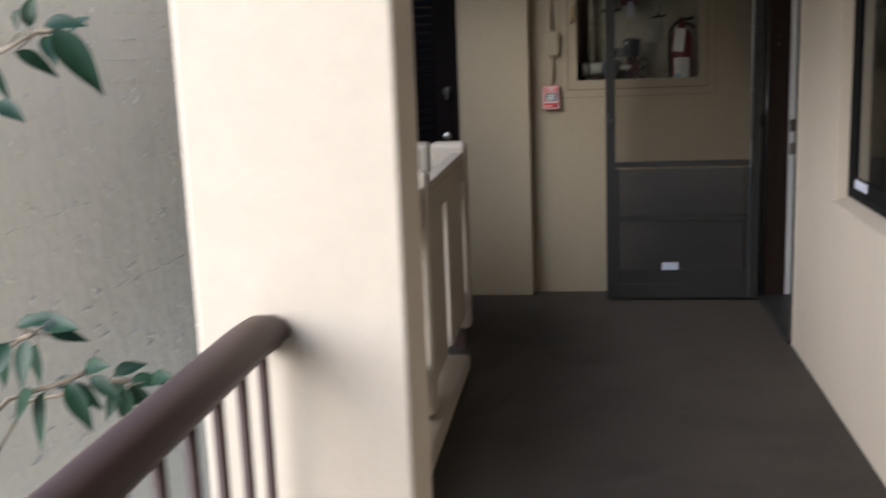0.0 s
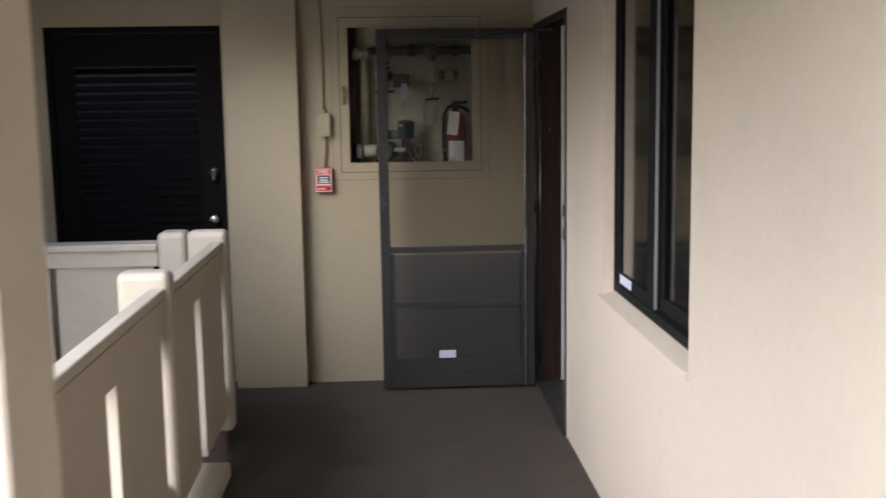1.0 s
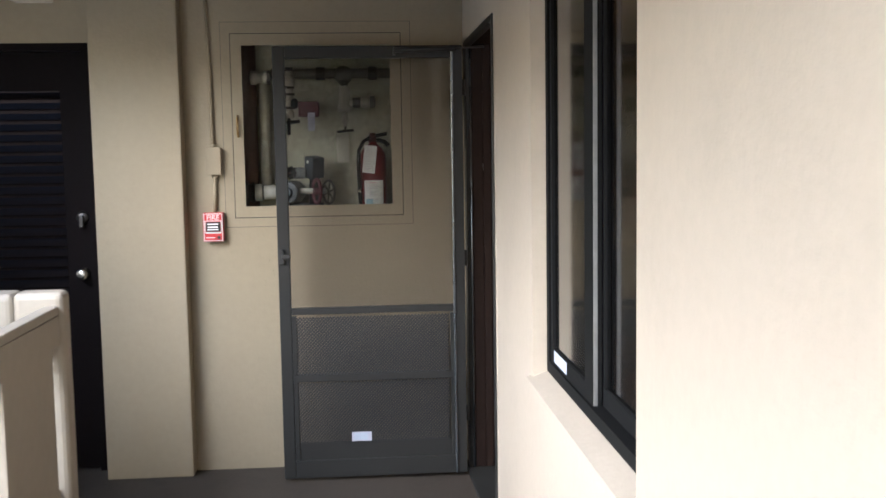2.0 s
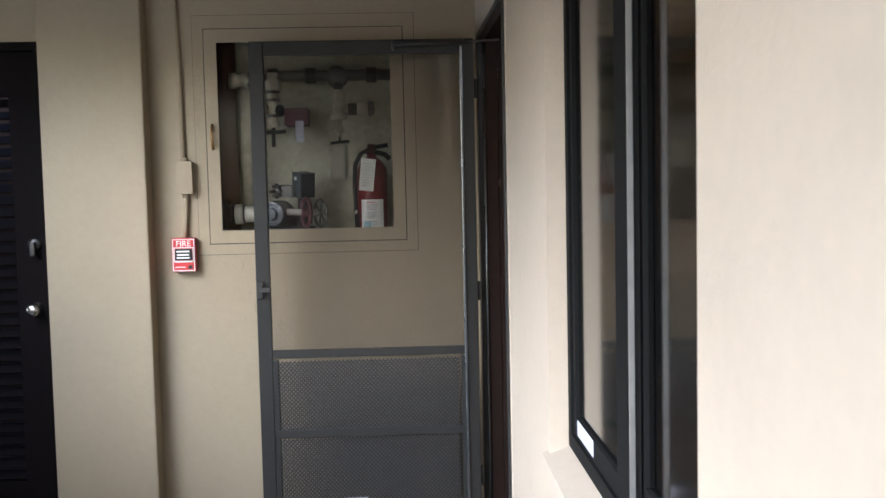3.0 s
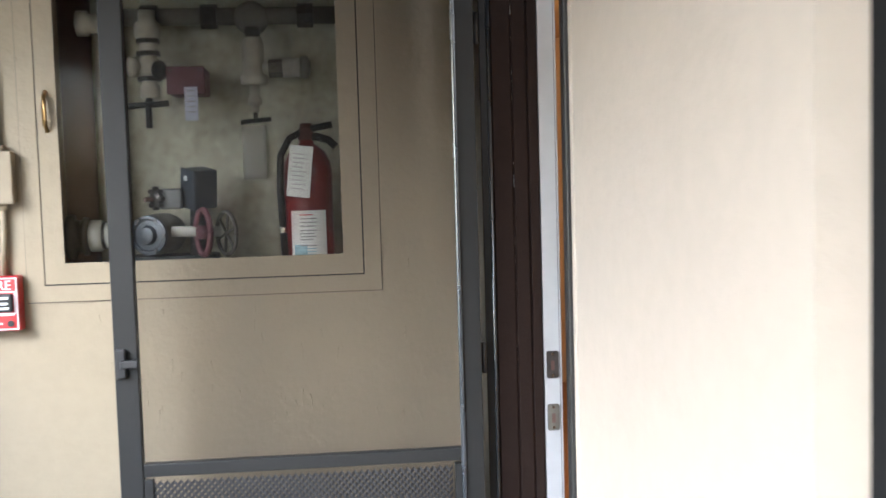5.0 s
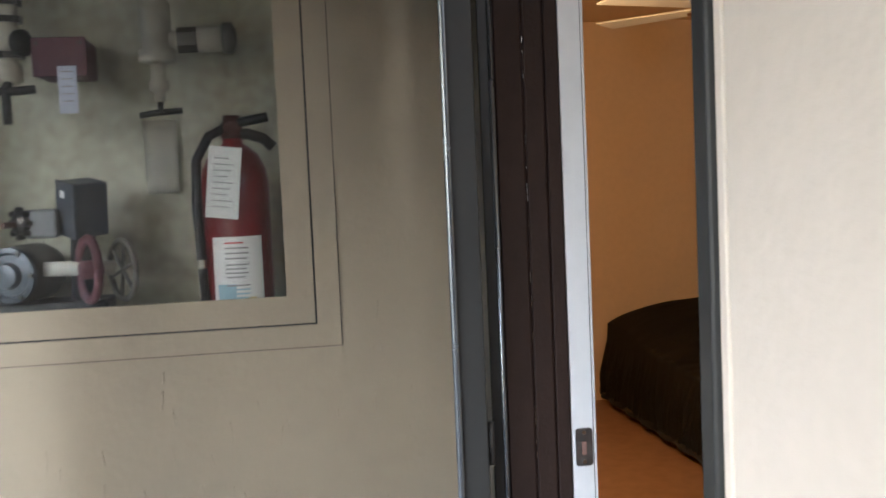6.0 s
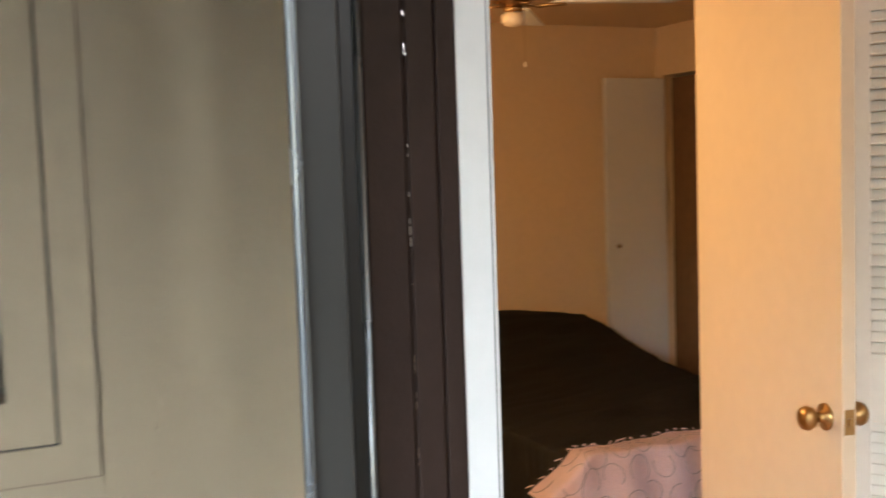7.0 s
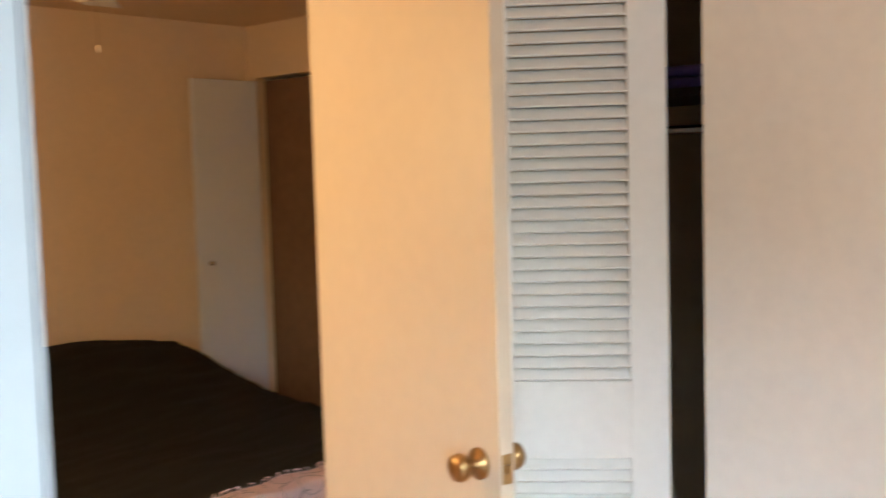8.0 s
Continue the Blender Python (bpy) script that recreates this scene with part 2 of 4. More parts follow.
# ---- setting ----
structure(part("floor", slab("z", -0.2, 0.0, (-9.0, 0.0), (-12.0, 0.3), [(-9.0, -1.81, -12.0, -1.20)]), FLOOR), "dark brown coated concrete walkway floor, worn and stained", "floor")
structure(part("ground", slab("z", -3.0, -2.9, (-60.0, 60.0), (-60.0, 60.0)), GREY_STUCCO), "pale ground of the open court below the walkway", "ground")
structure(part("wall_east", slab("x", 0.0, 0.11, (-12.0, 0.3), (0.0, 6.0), [(DOOR_Y0 - 0.016, DOOR_Y1, -1, DOOR_Z), (WIN_Y0, WIN_Y1, WIN_Z0, WIN_Z1)]), CREAM), "cream stucco wall with a window and a doorway", "wall")
structure(part("wall_lining", slab("x", 0.11, 0.178, (-12.0, 0.3), (0.0, 6.0), [(DOOR_Y0 - 0.016, DOOR_Y1, -1, DOOR_Z), (WIN_Y0 - 0.3, WIN_Y1 + 0.55, WIN_Z0, WIN_Z1)]), ROOM_WALL), "painted inner lining of the window wall", "wall")
structure(part("wall_north", slab("y", 0.0, 0.2, (-1.352, -0.001), (0.0, CEILING), [(-1.1, -0.33, 1.28, 2.105)]), CREAM_DEEP), "end wall in darkened tan paint with a recessed valve cabinet", "wall")
structure(part("wall_northwest", slab("y", 0.06, 0.26, (-9.0, -1.352), (0.0, CEILING), [(-2.80, -1.80, 0.0, 2.105)]), CREAM_DEEP), "wall in darkened tan paint round a louvered door", "wall")
structure(part("pilaster", box((-1.765, -0.102, 0.0), (-1.353, 0.058, CEILING), 0.006), CREAM_DEEP), "wall pilaster in darkened tan paint with soft corners", "pilaster")
structure(part("wall_west", slab("x", -3.15, -2.95, (-3.72, -1.21), (-2.9, 2.35)), GREY_STUCCO), "rough grey-green stucco wall across the court", "wall")
# Added out of view to keep direct sun off the store door.
structure(part("blocker_return", slab("y", -1.21, -1.06, (-9.0, -2.95), (-2.9, 2.8)), GREY_STUCCO), "unseen stucco wall added to block sun from the side walkway", "wall")
# Two walls out of view, added to hold back southern sky and sun.
structure(part("wall_south", slab("y", -9.2, -9.0, (-1.58, 0.0), (0.0, CEILING)), CREAM), "unseen cream wall added to block light from the south", "wall")
structure(part("blocker_southwest", slab("x", -1.78, -1.581, (-9.2, -7.4), (0.0, CEILING)), CREAM), "unseen cream wall added to shade the east wall", "wall")
structure(part("ceiling", slab("z", CEILING, CEILING + 0.12, (-9.0, 0.0), (-9.2, 0.3), [(-9.0, -1.58, -9.2, -5.05), (-9.0, -1.8, -5.05, -1.055)]), CEIL), "unseen walkway ceiling, darkened to cut bounced light", "ceiling")

# Unseen beams, added to block light from the top of the end wall.
structure(part("shade_beam_west", box((-1.8, -4.884, 2.145), (-1.66, -1.001, CEILING), 0.006), CREAM), "unseen beam added over the railing to block high light", "beam")
structure(part("shade_beam_north", box((-2.95, -1.0, 2.19), (-0.001, -0.86, CEILING), 0.006), CREAM), "unseen beam added across the walkway to shade the end wall", "beam")

# pillar
structure(part("pillar", box((-1.565, -5.045, 0.0), (-1.257, -4.885, CEILING), 0.008), CREAM), "cream stucco pillar with hairline cracks", "pillar")



def trowel_marks(name, parent, mat, seed, count, thick, put):
    """Small bent ridges left by the plasterer, scattered over a face."""
    r = random.Random(seed)
    bm = bmesh.new()
    for k in range(count):
        u, v, a, ln, rad = r.random(), r.random(), r.uniform(-0.7, 0.7), r.uniform(0.012, 0.05), thick * r.uniform(0.0018, 0.004)
        bend = r.uniform(-0.5, 0.5)
        pts = [put(u, v, ln * math.cos(a + bend * f) * f, ln * math.sin(a + bend * f) * f) for f in (-0.5, -0.2, 0.1, 0.5)]
        tube(pts, rad, 6, bm)
    ob = part(name, bm, mat, parent, "", True)
    ob["kind"] = "stuff"
    return ob


trowel_marks("trowel_marks", bpy.data.objects["wall_west"], GREY_STUCCO, 5, 190, 2.0, lambda u, v, a, b: (-2.9470, -3.7 + 2.6 * u + 1.4 * a, 0.1 + 1.7 * v + 1.4 * b))
trowel_marks("trowel_marks", bpy.data.objects["pillar"], CREAM, 6, 44, 0.4, lambda u, v, a, b: (-1.53 + 0.24 * u + 0.5 * a, -5.0438, 0.15 + 1.7 * v + b))
trowel_marks("trowel_marks", bpy.data.objects["wall_north"], CREAM_DEEP, 9, 70, 0.35, lambda u, v, a, b: (-1.0 + 0.9 * u + 0.3 * b, -0.0006, 0.85 + 0.45 * v + 0.9 * a))

rj = random.Random(3)
bm = bmesh.new()
for y0, y1, z0, z1 in ((-2.23, -1.59, 1.735, 1.755), (-2.25, -1.62, 1.627, 1.625), (-2.37, -1.60, 1.542, 1.533), (-2.29, -1.59, 1.462, 1.424), (-3.2, -2.6, 0.98, 1.0), (-2.1, -1.6, 1.12, 1.10), (-2.5, -1.7, 0.62, 0.60)):
    tube([(-2.951, y0 + (y1 - y0) * k / 12, z0 + (z1 - z0) * k / 12 + rj.uniform(-0.006, 0.006)) for k in range(13)], 0.0042, 6, bm)
part("joint_lines", bm, GREY_STUCCO, bpy.data.objects["wall_west"], "faint ridges of plaster joints", True)["kind"] = "stuff"

# room
structure(part("room_floor", slab("z", -0.12, 0.01, (0.178, 4.8), (-4.0, 4.7)), ROOM_FLOOR), "orange-brown wooden room floor", "floor")
structure(part("room_ceiling", slab("z", 2.45, 2.6, (0.178, 4.8), (-4.0, 4.7)), ROOM_WALL), "room ceiling", "ceiling")
structure(part("room_wall_north", slab("y", 4.52, 4.7, (0.178, 4.8), (0.01, 2.45)), ROOM_WALL), "warm painted bedroom wall", "wall")
structure(part("room_wall_east", slab("x", 3.90, 4.0, (1.37, 4.52), (0.01, 2.45), [(2.6, 4.44, 0.0, 2.13)]), ROOM_WALL), "bedroom wall with a closet opening", "wall")
structure(part("closet_back_wall", slab("x", 4.7, 4.8, (-4.0, 4.52), (0.01, 2.45)), ROOM_WALL), "closet back wall", "wall")
structure(part("room_wall_west", slab("x", 0.08, 0.178, (0.3, 4.7), (0.01, 2.45)), ROOM_WALL), "bedroom wall", "wall")
structure(part("partition", slab("y", 1.27, 1.37, (1.75, 4.0), (0.01, 2.45)), ROOM_WALL), "partition wall between bedroom and closet", "wall")
structure(part("closet_side_wall", slab("y", 0.25, 0.352, (2.08, 4.7), (0.01, 2.45)), ROOM_WALL), "closet side wall", "wall")
structure(part("closet_front_wall", slab("x", 1.98, 2.08, (-4.0, 1.27), (0.01, 2.45), [(0.35, 1.18, 0.0, 2.05)]), ENTRY_WALL), "warm white wall beside a louvered closet", "wall")
structure(part("room_wall_south", slab("y", -4.2, -4.0, (0.178, 4.8), (0.01, 2.45)), DIM_ROOM), "room end wall, darkened so the windowed room looks dim", "wall")

structure(part("recess_back", box((-1.15, 0.245, 1.24), (-0.28, 0.30, 2.15)), RECESS), "stained pale back of the valve cabinet recess", "wall")
structure(part("recess_lining", slab("y", 0.2, 0.245, (-1.15, -0.28), (1.24, 2.15), [(-1.1, -0.33, 1.28, 2.105)]), RECESS), "pale lining of the valve cabinet recess", "wall")
# Dark sheet behind the slats stands in for the unlit store.
structure(part("store_dark_sheet", box((-3.4, 0.8, 0.0), (-1.4, 0.9, CEILING)), BROWN_WOOD), "dark sheet added behind the louvered door for the unlit store", "wall")
lamp = new("room_lamp", bpy.data.lights.new("room_lamp", "POINT"))
lamp.data.energy, lamp.data.color, lamp.data.shadow_soft_size = 4.0, (1.0, 0.57, 0.21), 0.12
lamp.location = (0.45, 1.95, 1.7)
# Unseen fill, added to brighten the wall beside the louvered closet.
fill_light = new("entry_fill", bpy.data.lights.new("entry_fill", "POINT"))
fill_light.data.energy, fill_light.data.color, fill_light.data.shadow_soft_size = 3.2, (1.0, 0.88, 0.75), 0.15
fill_light.location = (0.85, -1.9, 2.1)


# ---- walkway: railing ----
def board(name, lo, hi, mat, parent, bevel=0.004):
    return part(name, box(lo, hi, bevel), mat, parent)


railing = thing("railing", -0.014, 0.13, 0, "cream painted wooden walkway railing with wide flush boards", "railing")
for y0, y1, z in ((-2.66, -2.55, 1.082), (-1.37, -1.26, 1.07)):
    post = part("post", box((-1.785, y0, 0.10), (-1.603, y1, z), 0.026, seg=3), RAIL, railing)
    part("post_foot", box((-1.75, y0 + 0.02, 0.0), (-1.64, y1 - 0.02, 0.101)), BROWN_METAL, post, "dark recessed metal foot")
for a, b, z in ((-4.534, -2.66, 1.028), (-2.55, -1.37, 1.02)):
    board("cap", (-1.672, a, z - 0.035), (-1.6178, b, z), RAIL, railing, 0.006)
    board("top_rail", (-1.71, a, 0.885), (-1.6655, b, z - 0.036), RAIL, railing)
    board("bottom_rail", (-1.725, a, 0.17), (-1.666, b, 0.25), RAIL, railing)
for a, b, z in ((-4.53, -4.05, 0.993), (-3.93, -3.46, 0.993), (-3.35, -2.77, 0.993), (-2.54, -2.14, 0.985), (-2.01, -1.48, 0.985)):
    board("board", (-1.665, a, 0.20), (-1.618, b, z - 0.0003), RAIL, railing, 0.001)
for a, b, z in ((-4.0495, -3.9305, 0.993), (-3.4595, -3.3505, 0.993), (-2.7695, -2.6605, 0.993), (-2.1395, -2.0105, 0.985), (-1.4795, -1.3705, 0.985)):
    board("filler", (-1.665, a, 0.875), (-1.6182, b, z - 0.0003), RAIL, railing, 0.001)
for y0, y1 in ((-2.769, -2.66), (-1.479, -1.37)):
    board("cleat", (-1.72, y0, 0.83), (-1.645, y1, 0.885), RAIL, railing, 0.003)
    board("cleat", (-1.72, y0, 0.25), (-1.645, y1, 0.33), RAIL, railing, 0.003)
structure(part("kerb", box((-1.755, -4.504, 0.0), (-1.585, -1.58, 0.075), 0.016), RAIL), "cream painted concrete kerb under the railing", "kerb")

far_rail = thing("railing", 0.03, -0.06, 0.012, "cream painted railing closing the far side of the court", "railing")
part("post", box((-1.975, -1.14, 0.0), (-1.84, -0.99, 1.05), 0.026, seg=3), RAIL, far_rail)
board("cap", (-2.95, -1.14, 0.965), (-1.975, -1.0, 1.0), RAIL, far_rail, 0.008)
board("top_rail", (-2.95, -1.125, 0.89), (-1.975, -1.04, 0.965), RAIL, far_rail)
board("bottom_rail", (-2.95, -1.11, 0.17), (-1.975, -1.05, 0.25), RAIL, far_rail)
for i in range(2):
    board("board", (-2.945 + i * 0.485, -1.104, 0.20), (-2.49 + i * 0.485, -1.082, 0.888), RAIL, far_rail, 0.003)

# ---- stair handrail ----
hand = thing("handrail", 0.095, -0.252, 0.128, "dark brown metal handrail with thin round balusters", "handrail")
bm = bmesh.new()
prof = [(-0.028, 0), (-0.031, 0.015), (-0.025, 0.032), (-0.010, 0.041), (0.010, 0.041), (0.025, 0.032), (0.031, 0.015), (0.028, 0)]
ends = []
for y in (-7.1, -4.90, -4.84, -4.81, -4.7975):
    drop = max(0.0, y + 4.86)
    ends.append([bm.verts.new((-1.55 + px, y, 1.040 + pz * (1 - 3 * drop) - 1.2 * drop * drop)) for px, pz in prof])
for r0, r1 in zip(ends, ends[1:]):
    for i in range(len(prof)):
        j = (i + 1) % len(prof)
        bm.faces.new((r0[i], r0[j], r1[j], r1[i]))
bm.faces.new(ends[0])
bm.faces.new(ends[-1])
part("grip", bm, BROWN_METAL, hand, smooth=True)
part("under_bar", box((-1.564, -7.1, 1.027), (-1.536, -4.815, 1.0395)), BROWN_METAL, hand)
part("wall_bracket", cyl((-1.55, -4.85, 1.040), (-1.55, -4.794, 1.036), 0.020, seg=16), BROWN_METAL, hand)
part("bottom_bar", box((-1.568, -7.1, 0.09), (-1.532, -4.794, 0.11)), BROWN_METAL, hand)
for y in (-7.08, -4.82):
    part("newel", box((-1.562, y - 0.012, -0.128), (-1.538, y + 0.012, 0.09)), BROWN_METAL, hand)
for i in range(26):
    y = -4.837 - i * 0.09
    part("baluster", cyl((-1.55, y, 0.11), (-1.55, y, 1.028), 0.0078, seg=10), BROWN_METAL, hand, smooth=True)


# ---- louvered store door ----
store = thing("louvered_door", -2.80, 0.06, 0.0, "dark brown closed louvered door with a round metal knob", "door")
part("frame", slab("y", 0.0, 0.09, (0.0, 1.0), (0.0, 2.105), [(0.035, 0.965, -1, 2.07)]), STORE_PAINT, store)
part("leaf", slab("y", 0.025, 0.065, (0.04, 0.96), (0.01, 2.065), [(0.15, 0.848, 0.25, 1.88)]), STORE_PAINT, store)
slat = part("slat", box((0.15, -0.026, -0.004), (0.848, 0.026, 0.004)), STORE_PAINT, store)
slat.matrix_basis = pose(0, 0.045, 0.275, 38)
for i in range(1, 32):
    share(slat, store, pose(0, 0.045, 0.275 + i * 0.051, 38))
knob = part("knob", turned([(0.030, 0), (0.030, 0.006), (0.012, 0.010), (0.012, 0.030), (0.024, 0.038), (0.029, 0.052), (0.025, 0.064), (0.012, 0.069)], (0.925, 0.025, 0.99), (0, -1, 0)), CHROME, store, "dull metal door knob", True)
bolt = part("deadbolt", turned([(0.030, 0), (0.030, 0.010), (0.020, 0.018), (0.010, 0.020)], (0.93, 0.025, 1.265), (0, -1, 0)), DARK_STEEL, store, "dark deadbolt plate", True)
part("key_cover", box((0.918, -0.022, 1.215), (0.942, 0.004, 1.275), 0.006), DARK_STEEL, bolt)


# ---- fire alarm, junction box, conduit ----
def lettering(body, size, at, mat, parent, depth=0.0006, align="CENTER"):
    c = bpy.data.curves.new("lettering", "FONT")
    c.body, c.size, c.extrude, c.align_x, c.align_y = body, size, depth, align, "CENTER"
    ob = new("lettering", c)
    c.materials.append(mat)
    dg = bpy.context.evaluated_depsgraph_get()
    me = bpy.data.meshes.new_from_object(ob.evaluated_get(dg))
    bpy.data.objects.remove(ob)
    o = new("lettering", me)
    o.parent = parent
    o.matrix_basis = at
    return o


alarm = thing("fire_alarm", -1.226, 0.0, 1.212, "red wall-mounted fire alarm pull station with white lettering", "fire alarm")
part("case", box((-0.049, -0.045, -0.070), (0.049, 0.0, 0.070), 0.006, seg=3), RED, alarm)
part("edge", slab("y", -0.047, -0.0445, (-0.045, 0.045), (-0.066, 0.066), [(-0.042, 0.042, -0.063, 0.063)]), PAPER, alarm, "thin white border line")
part("handle", box((-0.034, -0.058, -0.020), (0.034, -0.044, 0.026), 0.004), BLACK, alarm, "black pull handle")
for k, (w, z) in enumerate(((0.026, 0.016), (0.024, 0.002), (0.026, -0.010))):
    part("line_of_writing", box((-w, -0.0592, z - 0.0035), (w, -0.0578, z + 0.0025)), PAPER, alarm)
part("handle_border", slab("y", -0.0465, -0.0445, (-0.040, 0.040), (-0.026, 0.032), [(-0.037, 0.037, -0.023, 0.029)]), PAPER, alarm, "white outline round the handle")
part("chevron", box((-0.036, -0.0475, -0.030), (0.036, -0.0445, -0.025)), PAPER, alarm)
part("lock", cyl((0.026, -0.050, -0.050), (0.026, -0.044, -0.050), 0.008), BLACK, alarm)
part("line_of_writing", box((-0.036, -0.0462, -0.052), (0.006, -0.0448, -0.048)), PAPER, alarm)
lettering("FIRE", 0.034, pose(0, -0.0462, 0.046, 90), PAPER, alarm)

jbox = thing("junction_box", -1.2135, 0.0, 1.53, "tan painted electrical junction box on the wall", "junction box")
part("body", box((-0.0345, -0.040, -0.066), (0.0345, 0.0, 0.066), 0.008, seg=3), CREAM_DEEP, jbox)
part("cover", box((-0.035, -0.046, -0.067), (0.035, -0.0402, 0.067), 0.0025), CREAM_DEEP, jbox)
for z in (-0.056, 0.056):
    part("screw", cyl((0, -0.0472, z), (0, -0.0455, z), 0.0035, seg=10), CREAM_DEEP, jbox)
for z, z1 in ((0.066, 0.082), (-0.082, -0.066)):
    part("hub", cyl((0, -0.018, z), (0, -0.018, z1), 0.0135, seg=14), CREAM_DEEP, jbox, smooth=True)
conduit = thing("conduit", -1.226, 0, 1.28, "thin tan painted metal conduit above a fire alarm", "conduit")
part("upper_pipe", tube([(0.006, -0.016, 0.318), (0.004, -0.016, 0.7), (-0.012, -0.016, 1.27)], 0.008), CREAM_DEEP, conduit, smooth=True)
part("lower_pipe", tube([(0.012, -0.016, 0.184), (0.010, -0.016, 0.09), (0.004, -0.016, 0.0)], 0.009), CREAM_DEEP, conduit, smooth=True)

# ---- valve cabinet front ----
cab = thing("valve_cabinet", -0.7, 0.0, 1.66, "tan painted recessed cabinet with a glazed door", "cabinet")
part("outer_frame", slab("y", -0.006, -0.001, (-0.467, 0.441), (-0.452, 0.53), [(-0.424, 0.397, -0.410, 0.478)]), CREAM_DEEP, cab)
part("door_frame", slab("y", -0.009, -0.001, (-0.420, 0.393), (-0.406, 0.474), [(-0.37, 0.342, -0.353, 0.42)]), CREAM_DEEP, cab)
# Dark strips painted in for the shade of the gaps round both frames.
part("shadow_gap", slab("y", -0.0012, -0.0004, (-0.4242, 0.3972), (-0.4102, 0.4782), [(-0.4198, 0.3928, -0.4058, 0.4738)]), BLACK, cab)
part("edge_gap_shade", slab("y", -0.0012, -0.0004, (-0.4692, 0.4432), (-0.4542, 0.5322), [(-0.4672, 0.4412, -0.4522, 0.5302)]), DARK_STEEL, cab)
part("pane", box((-0.37, 0.002, -0.353), (0.342, 0.006, 0.42)), CAB_GLASS, cab).visible_shadow = False
part("pull", tube([(-0.396, -0.009, -0.015), (-0.396, -0.026, 0.0), (-0.396, -0.030, 0.035), (-0.396, -0.026, 0.07), (-0.396, -0.009, 0.085)], 0.006), BRASS, cab, "small bow handle", True)

# ---- pipes and valves in the recess ----
pipes = thing("sprinkler_riser", -0.7, 0.2, 1.28, "pale painted sprinkler riser with header pipe and elbows", "pipework")
P0 = Vector((-0.7, 0.2, 1.28))


def loc(x, y, z):
    return Vector((x, y, z)) - P0


# Brown cylinder added to darken the left side of the recess.
part("brown_upright", cyl(loc(-1.065, 0.185, 1.281), loc(-1.065, 0.185, 2.10), 0.045, seg=24), BROWN_PIPE, pipes, "dull brown cylinder added at the left of the recess", True)
part("riser", cyl(loc(-0.982, 0.175, 1.40), loc(-0.982, 0.175, 1.93), 0.028), DULL_PIPE, pipes, smooth=True)
part("joint", turned([(0.020, 0), (0.034, 0.004), (0.034, 0.03), (0.026, 0.034), (0.026, 0.06), (0.033, 0.064), (0.033, 0.085), (0.02, 0.09)], loc(-1.045, 0.13, 1.935), (1, 0, 0)), DULL_PIPE, pipes, "pale pipe joint", True)
part("joint_nut", cyl(loc(-0.962, 0.13, 1.935), loc(-0.945, 0.13, 1.935), 0.036, seg=6), DARK_STEEL, pipes)
# Header in darker steel: the recess top's shadow is put into its colour.
part("header", cyl(loc(-0.945, 0.17, 1.955), loc(-0.34, 0.17, 1.955), 0.024), AGED_STEEL, pipes, smooth=True)
for x in (-0.86, -0.70, -0.44):
    part("coupling", cyl(loc(x - 0.022, 0.17, 1.955), loc(x + 0.022, 0.17, 1.955), 0.033, seg=8), DARK_STEEL, pipes)
part("tee_cap", turned([(0.044, 0), (0.046, 0.006), (0.046, 0.03), (0.034, 0.038), (0.012, 0.040)], loc(-0.585, 0.165, 1.945), (0, -1, 0)), AGED_STEEL, pipes, "round cap on the tee", True)
part("flange", turned([(0.058, 0), (0.060, 0.004), (0.060, 0.018), (0.045, 0.022), (0.045, 0.04), (0.052, 0.043), (0.052, 0.052)], loc(-1.092, 0.13, 1.368), (1, 0, 0)), BLACK, pipes, "black pipe flange", True)
part("union", turned([(0.034, 0), (0.043, 0.004), (0.043, 0.032), (0.036, 0.036)], loc(-1.036, 0.13, 1.369), (1, 0, 0)), PIPE, pipes, "pale pipe union", True)
part("union_band", cyl(loc(-1.0, 0.13, 1.369), loc(-0.992, 0.13, 1.369), 0.037, seg=18), DARK_STEEL, pipes)
part("drain_pipe", cyl(loc(-0.992, 0.13, 1.369), loc(-0.912, 0.13, 1.37), 0.035), PIPE, pipes, smooth=True)

valve = thing("drain_valve", -0.582, 0.13, 1.667, "pale test valve with a dark T handle", "valve")
part("body", turned([(0.020, 0), (0.036, 0.004), (0.036, 0.026), (0.029, 0.03), (0.029, 0.115), (0.024, 0.12), (0.024, 0.128)], (0, 0, 0.096), (0, 0, 1)), DULL_PIPE, valve, smooth=True)
part("top_nut", cyl((0, 0, 0.224), (0, 0, 0.252), 0.022, seg=6), DARK_STEEL, valve)
part("bonnet", turned([(0.009, 0), (0.011, 0.005), (0.011, 0.02), (0.019, 0.023), (0.019, 0.040), (0.014, 0.043), (0.014, 0.075)], (0, 0, 0.022), (0, 0, 1)), DULL_PIPE, valve, smooth=True)
part("stem", cyl((0, 0, 0.0), (0, 0, 0.024), 0.006), DARK_STEEL, valve, smooth=True)
part("handle", tube([(-0.040, -0.002, -0.004), (-0.015, -0.004, 0.0), (0.015, -0.004, 0.002), (0.042, -0.002, 0.004)], 0.0065), BLACK, valve, "dark T handle", True)
part("branch", cyl((0.024, 0, 0.14), (0.06, 0, 0.141), 0.018), DULL_PIPE, valve, smooth=True)
part("branch_nut", cyl((0.040, 0, 0.140), (0.078, 0, 0.141), 0.025, seg=6), DARK_STEEL, valve, "dark hexagonal nut")
part("branch_collar", cyl((0.078, 0, 0.141), (0.125, 0, 0.142), 0.026), DULL_PIPE, valve, smooth=True)
part("branch_cap", turned([(0.028, 0), (0.031, 0.006), (0.031, 0.02), (0.016, 0.028)], (0.125, 0, 0.142), (1, 0, 0)), AGED_STEEL, valve, smooth=True)

